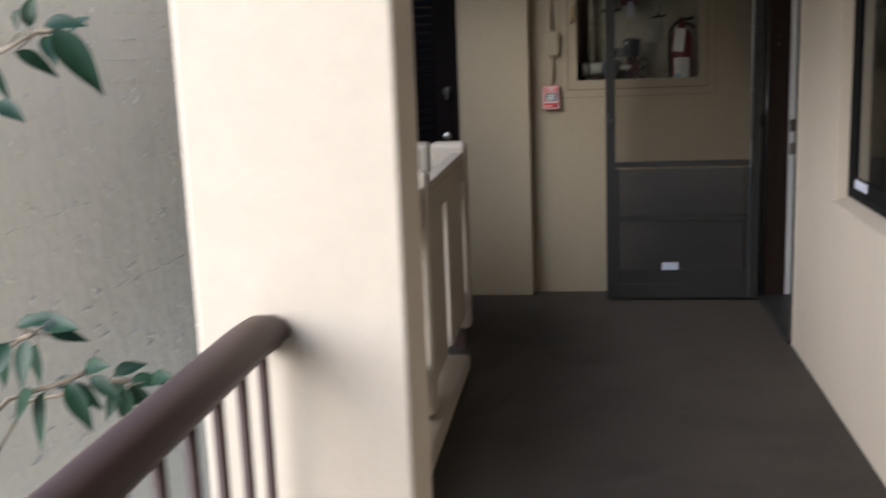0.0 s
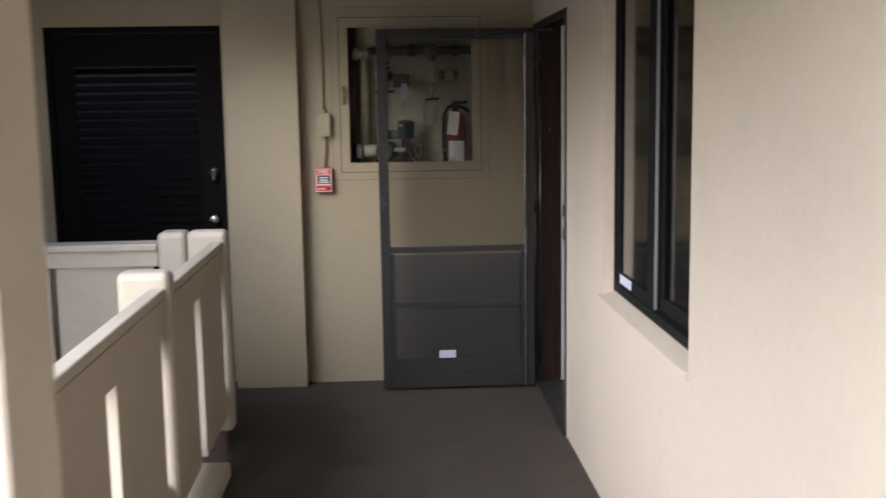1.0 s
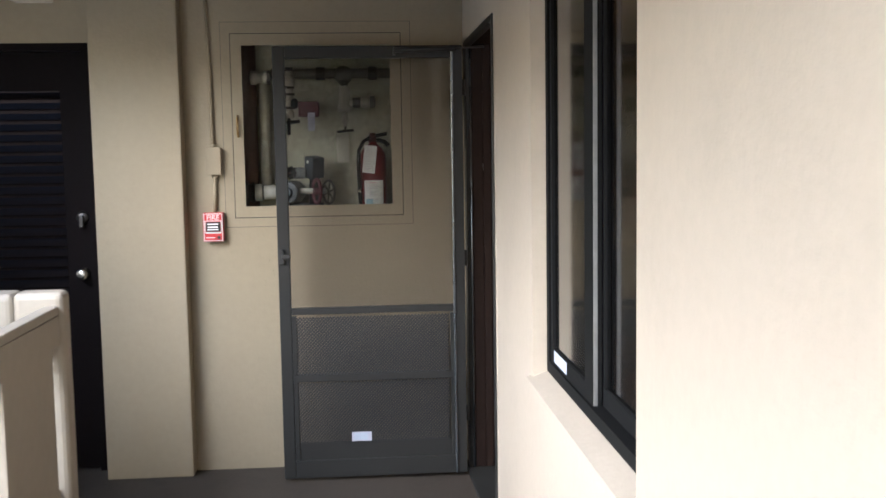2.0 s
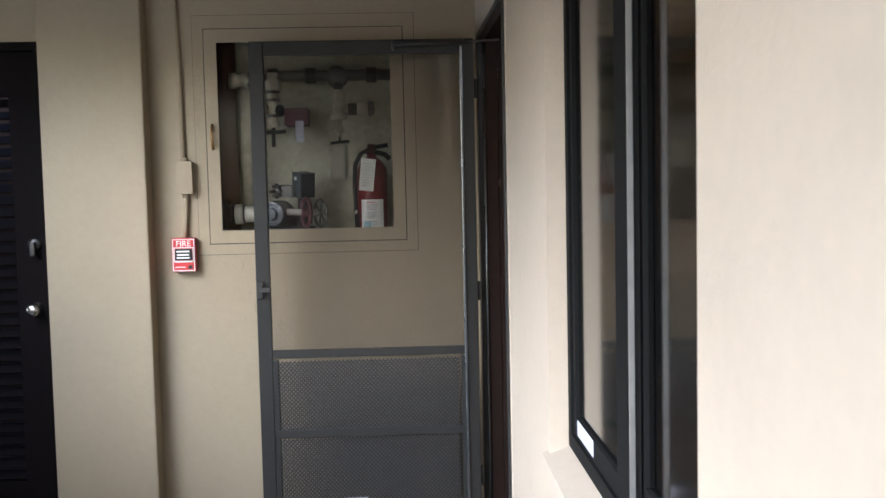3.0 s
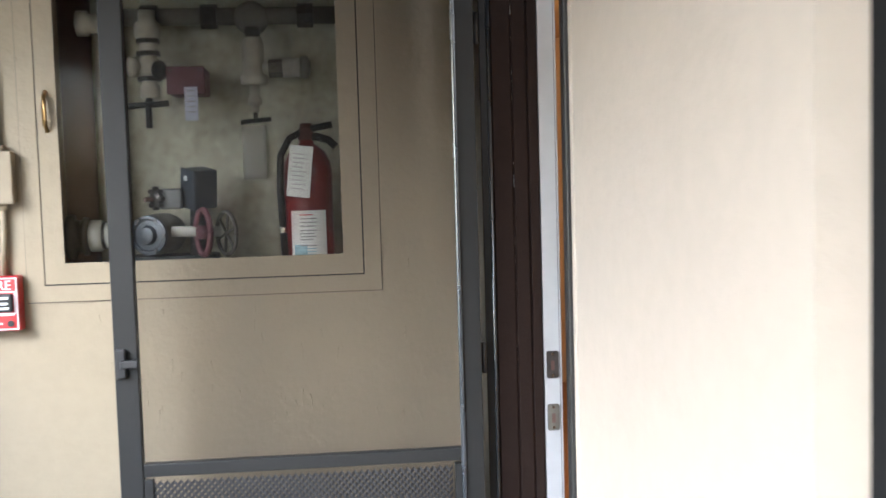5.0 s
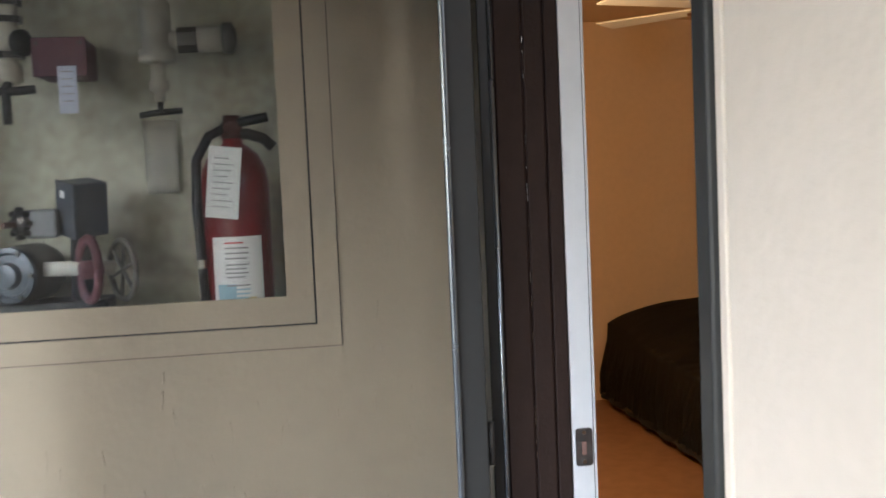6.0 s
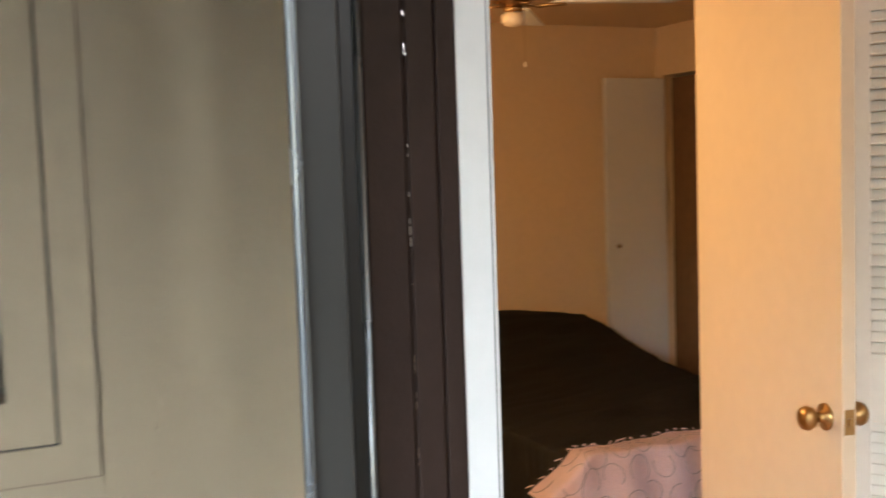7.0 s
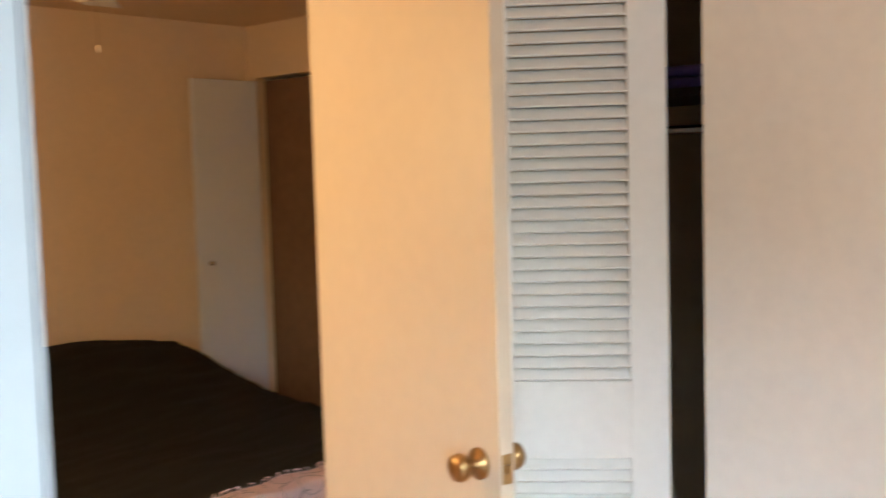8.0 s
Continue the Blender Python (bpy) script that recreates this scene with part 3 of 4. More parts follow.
valve2 = thing("shut_off_valve", -0.858, 0.12, 1.70, "dark shut-off valve with a T handle", "valve")
part("body", turned([(0.014, 0), (0.026, 0.005), (0.026, 0.035), (0.018, 0.042), (0.020, 0.06), (0.031, 0.066), (0.031, 0.10), (0.022, 0.11), (0.024, 0.16), (0.034, 0.165), (0.034, 0.20), (0.022, 0.21), (0.022, 0.235)], (0, 0, 0.03), (0, 0, 1)), DULL_PIPE, valve2, smooth=True)
for z in (0.078, 0.145, 0.178):
    part("nut", cyl((0, 0, z), (0, 0, z + 0.012), 0.033, seg=6), DARK_STEEL, valve2)
part("handle", tube([(-0.057, -0.03, 0.010), (-0.02, -0.034, 0.013), (0.02, -0.034, 0.014), (0.053, -0.03, 0.017)], 0.0085), BLACK, valve2, "dark T handle", True)
part("stem", cyl((0, -0.034, -0.048), (0, -0.034, 0.02), 0.0085), BLACK, valve2, smooth=True)
part("neck", cyl((0, -0.034, 0.014), (0, 0, 0.04), 0.009), BLACK, valve2, smooth=True)
part("side_outlet", turned([(0.016, 0), (0.016, 0.03), (0.026, 0.032), (0.026, 0.052), (0.014, 0.058)], (0, 0, 0.115), (-1, -0.5, 0), 16), DULL_PIPE, valve2, smooth=True)
part("bonnet", turned([(0.020, 0), (0.026, 0.006), (0.026, 0.018), (0.012, 0.026)], (0.02, -0.012, 0.105), (1, -0.6, 0), 12), BLACK, valve2, "dark bonnet cap", True)

rbox = thing("flow_switch", -0.761, 0.15, 1.778, "dull red metal flow switch box", "switch box")
part("case", box((-0.049, -0.045, -0.036), (0.049, 0.085, 0.036), 0.006), MAROON, rbox)
part("lid", box((-0.050, -0.050, -0.037), (0.050, -0.0455, 0.037), 0.002), MAROON, rbox)
for x in (-0.04, 0.04):
    part("screw", cyl((x, -0.0515, 0.026), (x, -0.0495, 0.026), 0.004, seg=8), DARK_STEEL, rbox)
ftag = part("tag", box((-0.004, -0.0545, -0.108), (0.031, -0.0533, -0.018), 0.0004), STICKER, rbox, "small pale blue tag")
for k in range(5):
    part("line_of_writing", box((0.002, -0.0552, -0.03 - 0.014 * k), (0.024, -0.0546, -0.0275 - 0.014 * k)), PRINT, ftag)

sheet = thing("paper_sheet", -0.597, 0.236, 1.585, "faded blank paper sheet on the recess back", "paper")
bm = bmesh.new()
cols = [[bm.verts.new((-0.033 + 0.066 * i / 6, -0.004 - 0.006 * math.sin(math.pi * i / 6) * (1 - j / 8), -0.075 + 0.15 * j / 8)) for j in range(9)] for i in range(7)]
for ca, cb in zip(cols, cols[1:]):
    for j in range(8):
        bm.faces.new((ca[j], cb[j], cb[j + 1], ca[j + 1]))
bmesh.ops.solidify(bm, geom=bm.faces, thickness=0.0008)
part("sheet", bm, OLD_PAPER, sheet, smooth=True)

pump = thing("control_valve", -0.76, 0.12, 1.285, "grey alarm control valve with a tilted box and wheel", "valve")
gb = part("gauge_box", box((-0.034, -0.034, -0.052), (0.034, 0.034, 0.052), 0.004), GREY_BLUE, pump, "tilted blue-grey metal gauge box")
gb.matrix_basis = pose(0.022, 0, 0.205, 4, 10, -52)
part("box_lid", box((-0.036, -0.038, -0.054), (0.036, -0.0345, 0.054), 0.002), GREY_BLUE, gb)
part("label_plate", box((-0.016, -0.0392, 0.022), (0.0, -0.0382, 0.036), 0.0003), PAPER, gb, "tiny pale label")
part("motor", box((-0.083, -0.03, 0.150), (-0.025, 0.03, 0.205), 0.006), STEEL_GREY, pump, "grey motor housing")
bm = turned([(0.014, 0), (0.024, 0.003), (0.024, 0.016), (0.012, 0.022)], (-0.085, -0.012, 0.18), (-0.7, -0.7, 0), 12)
for k in range(8):
    a = 2 * math.pi * k / 8
    c = Vector((-0.093, -0.020, 0.18)) + Vector((0.7 * math.cos(a), -0.7 * math.cos(a), math.sin(a))) * 0.026
    cyl(c - Vector((-0.7, -0.7, 0)) * 0.007, c + Vector((-0.7, -0.7, 0)) * 0.007, 0.006, seg=8, bm=bm)
part("motor_knob", bm, DARK_STEEL, pump, "toothed dark knob")
part("knob_stud", cyl((-0.10, -0.028, 0.178), (-0.118, -0.046, 0.178), 0.006, seg=10), BROWN_PIPE, pump)
face = part("cover_plate", turned([(0.050, 0), (0.053, 0.004), (0.053, 0.014), (0.044, 0.016), (0.040, 0.010), (0.026, 0.012), (0.022, 0.026), (0.008, 0.030)], (-0.108, -0.035, 0.083), (-0.35, -0.94, 0)), GREY_BLUE, pump, "round grey-green cover plate")
for k in range(6):
    a = math.pi * k / 3
    c = Vector((-0.112, -0.048, 0.083)) + Vector((0.94 * math.cos(a), -0.35 * math.cos(a), math.sin(a))) * 0.047
    part("bolt", cyl(c, c + Vector((-0.35, -0.94, 0)) * 0.007, 0.005, seg=6), DARK_STEEL, face)
part("body", turned([(0.050, -0.02), (0.056, 0.0), (0.056, 0.055), (0.047, 0.065), (0.047, 0.09)], (-0.080, 0.05, 0.083), (-0.35, -0.94, 0)), AGED_STEEL, pump, smooth=True)
part("base", box((-0.17, -0.03, 0.0), (0.06, 0.08, 0.026), 0.006), BLACK, pump)
part("neck", cyl((0.012, 0, 0.026), (0.018, 0, 0.16), 0.024, seg=16), BLACK, pump, smooth=True)
part("shaft", cyl((-0.055, -0.02, 0.090), (0.075, -0.015, 0.086), 0.014), PIPE, pump, smooth=True)
bm = tube([(0.030 + 0.020 * math.cos(a), -0.03 - 0.014 * math.cos(a), 0.086 + 0.060 * math.sin(a)) for a in [2 * math.pi * k / 24 for k in range(25)]], 0.009, 8)
part("yoke", bm, MAROON, pump, "dull maroon oval yoke", True)
part("yoke_hub", cyl((0.022, -0.045, 0.086), (0.046, -0.02, 0.086), 0.018, seg=14), MAROON, pump, smooth=True)
bm = tube([(0.088 + 0.030 * math.cos(a), 0.0 - 0.042 * math.cos(a), 0.080 + 0.058 * math.sin(a)) for a in [2 * math.pi * k / 28 for k in range(29)]], 0.006, 8)
wheel = part("wheel", bm, AGED_STEEL, pump, "thin grey hand wheel", True)
for a in (0.3, 1.35, 2.4):
    d = Vector((0.030 * math.cos(a), -0.042 * math.cos(a), 0.058 * math.sin(a)))
    part("spoke", cyl(Vector((0.088, 0, 0.080)) - d, Vector((0.088, 0, 0.080)) + d, 0.004, seg=8), AGED_STEEL, wheel)

# ---- fire extinguisher ----
ext = thing("fire_extinguisher", -0.447, 0.105, 1.281, "red fire extinguisher with white label and inspection tag", "extinguisher")
part("cylinder", turned([(0.055, 0), (0.064, 0.006), (0.066, 0.02), (0.066, 0.24), (0.062, 0.27), (0.048, 0.298), (0.028, 0.315), (0.02, 0.32), (0.02, 0.335)], (0, 0, 0), (0, 0, 1), 36), EXT_RED, ext, smooth=True)
part("valve_head", turned([(0.022, 0), (0.024, 0.01), (0.018, 0.03), (0.016, 0.045)], (0, 0, 0.33), (0, 0, 1)), VALVE_RED, ext, "rusty red valve head", True)
part("lever", tube([(-0.018, -0.004, 0.352), (0.024, -0.008, 0.362), (0.070, -0.012, 0.370)], 0.0095, 8), BLACK, ext, "black squeeze lever", True)
part("grip", tube([(-0.015, -0.004, 0.338), (0.03, -0.008, 0.338), (0.060, -0.012, 0.328), (0.078, -0.012, 0.310)], 0.011, 8), BLACK, ext, "black carrying grip", True)
part("gauge", turned([(0.015, 0), (0.016, 0.006), (0.012, 0.008)], (0.0, -0.024, 0.35), (0, -1, 0)), VALVE_RED, ext, smooth=True)
part("hose", tube([(-0.015, -0.01, 0.35), (-0.045, -0.016, 0.335), (-0.070, -0.02, 0.29), (-0.074, -0.024, 0.2), (-0.070, -0.03, 0.1), (-0.066, -0.034, 0.0)], 0.0095, 10), BLACK, ext, "black rubber hose", True)
part("hose_collar", cyl((-0.0695, -0.031, 0.082), (-0.0688, -0.0315, 0.098), 0.0115, seg=12), CHROME, ext)
bm = bmesh.new()
rows_ = []
for z in (0.0, 0.135):
    rows_.append([bm.verts.new((0.0675 * math.sin(a), -0.0675 * math.cos(a), 0.006 + z)) for a in [-0.75 + 1.5 * k / 12 for k in range(13)]])
for k in range(12):
    bm.faces.new((rows_[0][k], rows_[0][k + 1], rows_[1][k + 1], rows_[1][k]))
lab = part("label", bm, PAPER, ext, "white printed label", True)
for k, (z, w, m) in enumerate(((0.128, 0.024, RED), (0.118, 0.03, PRINT), (0.108, 0.03, PRINT), (0.098, 0.027, PRINT), (0.086, 0.03, PRINT), (0.078, 0.026, PRINT), (0.070, 0.029, PRINT), (0.062, 0.024, PRINT), (0.046, 0.03, PRINT), (0.038, 0.03, PALE_BLUE), (0.030, 0.03, PALE_BLUE), (0.022, 0.028, PALE_BLUE))):
    bm = bmesh.new()
    ra, rb = [], []
    for i in range(7):
        a = -0.35 + (w * 22 * i / 6)
        ra.append(bm.verts.new((0.0682 * math.sin(a), -0.0682 * math.cos(a), z)))
        rb.append(bm.verts.new((0.0682 * math.sin(a), -0.0682 * math.cos(a), z + 0.0028)))
    for i in range(6):
        bm.faces.new((ra[i], ra[i + 1], rb[i + 1], rb[i]))
    part("line_of_writing", bm, m, lab, smooth=True)
YELLOW = material("yellow_print", (0.60, 0.48, 0.16), 0.7, 0, 60, 0.1, 0, 100)
for a0, a1, z0, z1, m in ((-0.62, -0.08, 0.012, 0.050, PALE_BLUE), (0.12, 0.50, 0.008, 0.024, YELLOW)):
    bm = bmesh.new()
    ra = [[bm.verts.new((0.0679 * math.sin(a0 + (a1 - a0) * i / 5), -0.0679 * math.cos(a0 + (a1 - a0) * i / 5), z)) for i in range(6)] for z in (z0, z1)]
    for i in range(5):
        bm.faces.new((ra[0][i], ra[0][i + 1], ra[1][i + 1], ra[1][i]))
    part("print_patch", bm, m, lab, smooth=True)
tag = part("tag", box((-0.031, -0.0008, -0.068), (0.031, 0.0008, 0.068)), PAPER, ext, "white paper inspection tag")
tag.matrix_basis = pose(-0.018, -0.074, 0.245, 4, 7, -8)
for k in range(9):
    part("line_of_writing", box((-0.02, -0.0014, 0.045 - k * 0.0115), (0.008 + 0.005 * (k * 2 % 3), -0.0009, 0.0468 - k * 0.0115)), PRINT, tag)

# ---- screen door ----
sdoor = thing("screen_door", -0.905, -0.257, 0.018, "dark bronze aluminium screen door standing open", "screen door")
W, H, T = 0.888, 2.032, 0.03
part("stile", box((0, 0, 0), (0.055, T, H), 0.003), BRONZE, sdoor)
part("stile", box((W - 0.062, 0, 0), (W - 0.013, T, H), 0.003), BRONZE, sdoor)
part("top_rail", box((0.055, 0.001, H - 0.056), (W - 0.062, T - 0.001, H), 0.003), BRONZE, sdoor)
part("bottom_rail", box((0.055, 0.001, 0), (W - 0.062, T - 0.001, 0.085), 0.003), BRONZE, sdoor)
part("kick_plate", box((0.055, 0.010, 0.085), (W - 0.062, 0.016, 0.17), 0.001), BRONZE, sdoor)
part("middle_rail", box((0.055, 0.001, 0.787), (W - 0.062, T - 0.004, 0.819), 0.003), BRONZE, sdoor)
part("lower_rail", box((0.055, 0.001, 0.464), (W - 0.062, T - 0.004, 0.500), 0.003), BRONZE, sdoor)
for x in (0.055, W - 0.085):
    part("inner_trim", box((x, 0.003, 0.085), (x + 0.022, T - 0.006, 0.780), 0.002), BRONZE, sdoor)
part("hinge_bead", box((W - 0.070, -0.008, 0.0), (W - 0.058, 0.004, H), 0.004, seg=3), BEAD, sdoor, "edge bead lightened for its highlight")
part("screen", box((0.055, 0.019, 0.085), (W - 0.062, 0.0194, H - 0.056)), SCREEN, sdoor, "fine dark insect screen")
verts, faces = [], []
px, pz = 0.016, 0.0085
for z0, z1 in ((0.17, 0.464), (0.500, 0.780)):
    nx, nz = int((W - 0.162) / px), int((z1 - z0) / pz)
    for j in range(nz):
        for i in range(nx):
            cx, cz = 0.077 + px * (i + (0.5 if j % 2 else 0)), z0 + pz * j
            for sx in (-1, 1):
                a, b = (cx, cz), (cx + sx * px / 2, cz + pz)
                n0 = len(verts)
                w = 0.0050
                verts += [(a[0], 0.007, a[1] - w), (b[0], 0.0085, b[1] - w), (b[0], 0.0085, b[1] + w), (a[0], 0.007, a[1] + w)]
                faces.append((n0, n0 + 1, n0 + 2, n0 + 3))
me = bpy.data.meshes.new("grille")
me.from_pydata(verts, [], faces)
me.materials.append(BLACK)
gr = new("grille", me)
gr.parent = sdoor
gr["label"], gr["kind"] = "expanded metal grille", "stuff"
latch = part("latch", box((0.006, -0.018, 1.03), (0.030, 0.0, 1.10), 0.004), BLACK, sdoor, "black push latch")
part("latch_lever", box((0.018, -0.028, 1.055), (0.060, -0.016, 1.075), 0.004), BLACK, latch)
st = part("sticker", box((0.324, 0.0042, 0.172), (0.418, 0.0062, 0.216)), STICKER, sdoor, "small white sticker")
for k in range(3):
    part("line_of_writing", box((0.334, 0.0034, 0.182 + k * 0.011), (0.40, 0.0041, 0.185 + k * 0.011)), PALE_BLUE, st)
clo = part("closer", cyl((0.56, -0.022, H - 0.024), (0.84, -0.026, H - 0.018), 0.0125), BRONZE, sdoor, "slim pneumatic door closer", True)
part("rod", cyl((0.84, -0.026, H - 0.018), (0.975, -0.03, H - 0.010), 0.005), DARK_STEEL, clo, smooth=True)
part("bracket", box((0.555, -0.03, H - 0.045), (0.566, 0.0, H - 0.005), 0.002), DARK_STEEL, clo)
for z in (0.25, 1.0, 1.8):
    part("hinge", cyl((W - 0.006, 0.018, z), (W - 0.006, 0.018, z + 0.075), 0.007, seg=12), BRONZE, sdoor, smooth=True)

# ---- door frame ----
frame_ = thing("door_frame", 0, 0, 0, "dark brown door frame with bronze edging and white inner jamb", "door frame", kind="structure")
for y0, y1, s_ in ((DOOR_Y0, DOOR_Y0 + 0.03, 1), (DOOR_Y1 - 0.03, DOOR_Y1, -1)):
    part("screen_jamb", box((-0.010, y0, 0.0), (0.018, y1, DOOR_Z), 0.003), BRONZE, frame_, "bronze aluminium edging")
    yy = (DOOR_Y0, DOOR_Y0 + 0.02) if s_ > 0 else (DOOR_Y1 - 0.02, DOOR_Y1)
    part("jamb", box((0.0185, yy[0], 0.0), (0.136, yy[1], DOOR_Z), 0.003), BROWN_WOOD, frame_, "dark brown painted jamb")
    y2 = yy[1] if s_ > 0 else yy[0]
    for x0, x1, d in ((0.020, 0.0685, 0.004), (0.0715, 0.107, 0.006), (0.110, 0.135, 0.004)):
        part("moulding", box((x0, min(y2, y2 + s_ * d), 0.0), (x1, max(y2, y2 + s_ * d), DOOR_Z), 0.003), BROWN_WOOD, frame_)
    part("inner_jamb", box((0.1365, yy[0], 0.0), (0.184, yy[1], DOOR_Z), 0.003), BROWN_WOOD if s_ > 0 else JAMB_DIMMED, frame_, "dark brown inner jamb" if s_ > 0 else "white inner jamb, dimmed and blued in its colour")
part("outer_flange", box((-0.006, DOOR_Y1 + 0.0005, 0.0), (-0.0006, -0.07, DOOR_Z), 0.001), BRONZE, frame_, "bronze flange in the corner")
for y in (DOOR_Y0 + 0.031, DOOR_Y1 - 0.031):
    part("edge_bead", cyl((0.012, y, 0.02), (0.012, y, DOOR_Z - 0.03), 0.0045, seg=14), BEAD, frame_, smooth=True)
rc = random.Random(8)
bm = bmesh.new()
for k in range(32):
    z, h = rc.uniform(1.2, 1.95), rc.uniform(0.003, 0.012)
    if rc.random() < 0.18:
        z = rc.uniform(1.0, 1.1)
    x, w = 0.0700 + rc.uniform(-0.0004, 0.0004), rc.uniform(0.0001, 0.0003)
    box((x - w, DOOR_Y1 - 0.0262, z), (x + w + 0.0002, DOOR_Y1 - 0.0255, z + h), bm=bm)
part("paint_chips", bm, CHROME, frame_, "pale chips along the moulding edge")
part("head_edging", box((-0.010, DOOR_Y0 + 0.03, DOOR_Z - 0.03), (0.018, DOOR_Y1 - 0.03, DOOR_Z), 0.003), BRONZE, frame_)
part("head", box((0.0185, DOOR_Y0 + 0.02, DOOR_Z - 0.02), (0.136, DOOR_Y1 - 0.02, DOOR_Z), 0.003), BROWN_WOOD, frame_)
part("inner_head", box((0.1365, DOOR_Y0 + 0.02, DOOR_Z - 0.02), (0.184, DOOR_Y1 - 0.02, DOOR_Z), 0.003), WHITE, frame_)
part("casing", box((-0.003, DOOR_Y0 - 0.0155, 0.0), (0.17, DOOR_Y0 - 0.0005, DOOR_Z), 0.002), CREAM, frame_, "cream filler strip beside the jamb")
part("threshold", box((-0.02, DOOR_Y0, 0.0), (0.19, DOOR_Y1, 0.022), 0.006), BRONZE, frame_, "low metal threshold")
def strike_plate(z, h, mat):
    """A plate with rounded ends, a dark patch for the bolt hole's shade, and two screws."""
    y = DOOR_Y1 - 0.0225
    bm = bmesh.new()
    ring = []
    for cx, cz, a0 in ((0.1685, h - 0.006, 0), (0.1495, h - 0.006, 90), (0.1495, 0.006 - h, 180), (0.1685, 0.006 - h, 270)):
        for k in range(5):
            a = math.radians(a0 + 22.5 * k)
            ring.append((cx + 0.006 * math.cos(a), z + cz + 0.006 * math.sin(a)))
    f0 = [bm.verts.new((x, y, c)) for x, c in ring]
    f1 = [bm.verts.new((x, y + 0.003, c)) for x, c in ring]
    bm.faces.new(f0)
    bm.faces.new(f1[::-1])
    for k in range(len(ring)):
        j = (k + 1) % len(ring)
        bm.faces.new((f0[k], f0[j], f1[j], f1[k]))
    sp = part("strike_plate", bm, mat, frame_, "dark metal strike plate")
    # No hole is cut: this dark patch gives the look of its depth.
    part("bolt_hole_patch", box((0.1545, y - 0.0006, z - 0.014), (0.1635, y + 0.0004, z + 0.010), 0.0003, seg=1), BROWN_PIPE, sp, "dark patch for the bolt hole's shade")
    for c in (z + h - 0.008, z - h + 0.008):
        part("screw", cyl((0.159, y - 0.001, c), (0.159, y + 0.001, c), 0.0038, seg=10), CHROME, sp)


strike_plate(1.02, 0.035, DARK_STEEL)
strike_plate(0.885, 0.034, AGED_STEEL)
# Thin dark strip laid on the jamb as a painted shadow line.
part("jamb_shadow_line", box((0.1768, DOOR_Y1 - 0.0206, 0.0), (0.1780, DOOR_Y1 - 0.0198, DOOR_Z - 0.021)), DARK_STEEL, frame_)

# ---- window ----
win = thing("window_1", 0, 0, 0, "dark bronze sliding window with two panes", "window", kind="structure")
part("window_frame", slab("x", 0.045, 0.11, (WIN_Y0, WIN_Y1), (WIN_Z0 + 0.02, WIN_Z1), [(WIN_Y0 + 0.035, WIN_Y1 - 0.035, WIN_Z0 + 0.055, WIN_Z1 - 0.035)]), WINDOW_BRONZE, win)
ym = -2.558
for y0, y1, x0, near in ((WIN_Y0 + 0.035, ym + 0.03, 0.080, 0.04), (ym - 0.04, WIN_Y1 - 0.035, 0.052, 0.09)):
    sa = part("sash", slab("x", x0, x0 + 0.024, (y0, y1), (WIN_Z0 + 0.055, WIN_Z1 - 0.035), [(y0 + near, y1 - (0.115 - near), WIN_Z0 + 0.10, WIN_Z1 - 0.08)]), WINDOW_BRONZE, win)
    pn = part("pane", box((x0 + 0.009, y0 + near, WIN_Z0 + 0.10), (x0 + 0.013, y1 - (0.115 - near), WIN_Z1 - 0.08)), GLASS, sa)
    pn.visible_shadow = False
# Paler strip paints the sunlit side face of the bronze stile.
part("lit_stile_strip", box((0.054, ym - 0.0435, WIN_Z0 + 0.056), (0.065, ym - 0.0405, WIN_Z1 - 0.036), 0.001), STEEL_GREY, win, "paler grey strip for the lit side of the stile")
bm = bmesh.new()
vs = [bm.verts.new(v) for v in ((-0.016, WIN_Y0 - 0.03, WIN_Z0 - 0.004), (0.05, WIN_Y0 - 0.03, WIN_Z0 + 0.021), (0.05, WIN_Y1 + 0.03, WIN_Z0 + 0.021), (-0.016, WIN_Y1 + 0.03, WIN_Z0 - 0.004), (-0.016, WIN_Y0 - 0.03, WIN_Z0 - 0.022), (0.0, WIN_Y0 - 0.03, WIN_Z0 - 0.026), (0.0, WIN_Y1 + 0.03, WIN_Z0 - 0.026), (-0.016, WIN_Y1 + 0.03, WIN_Z0 - 0.022))]
for q in ((0, 1, 2, 3), (0, 3, 7, 4), (4, 7, 6, 5), (5, 6, 2, 1), (0, 4, 5, 1), (3, 2, 6, 7)):
    bm.faces.new([vs[i] for i in q])
part("window_sill", bm, CREAM, win, "sloping cream sill")
STICKER_BLUE = material("blue_white_sticker", (0.55, 0.60, 0.72), 0.6, 0, 60, 0.06, 0, 100)
stk = part("sticker", box((0.0505, -2.272, 0.930), (0.0518, -2.088, 0.964)), STICKER_BLUE, win, "pale blue and white sticker")
for y0, y1, z0, z1 in ((-2.262, -2.20, 0.938, 0.956), (-2.188, -2.10, 0.950, 0.956), (-2.188, -2.12, 0.938, 0.944)):
    part("line_of_writing", box((0.0499, y0, z0), (0.0506, y1, z1)), STICKER, stk)


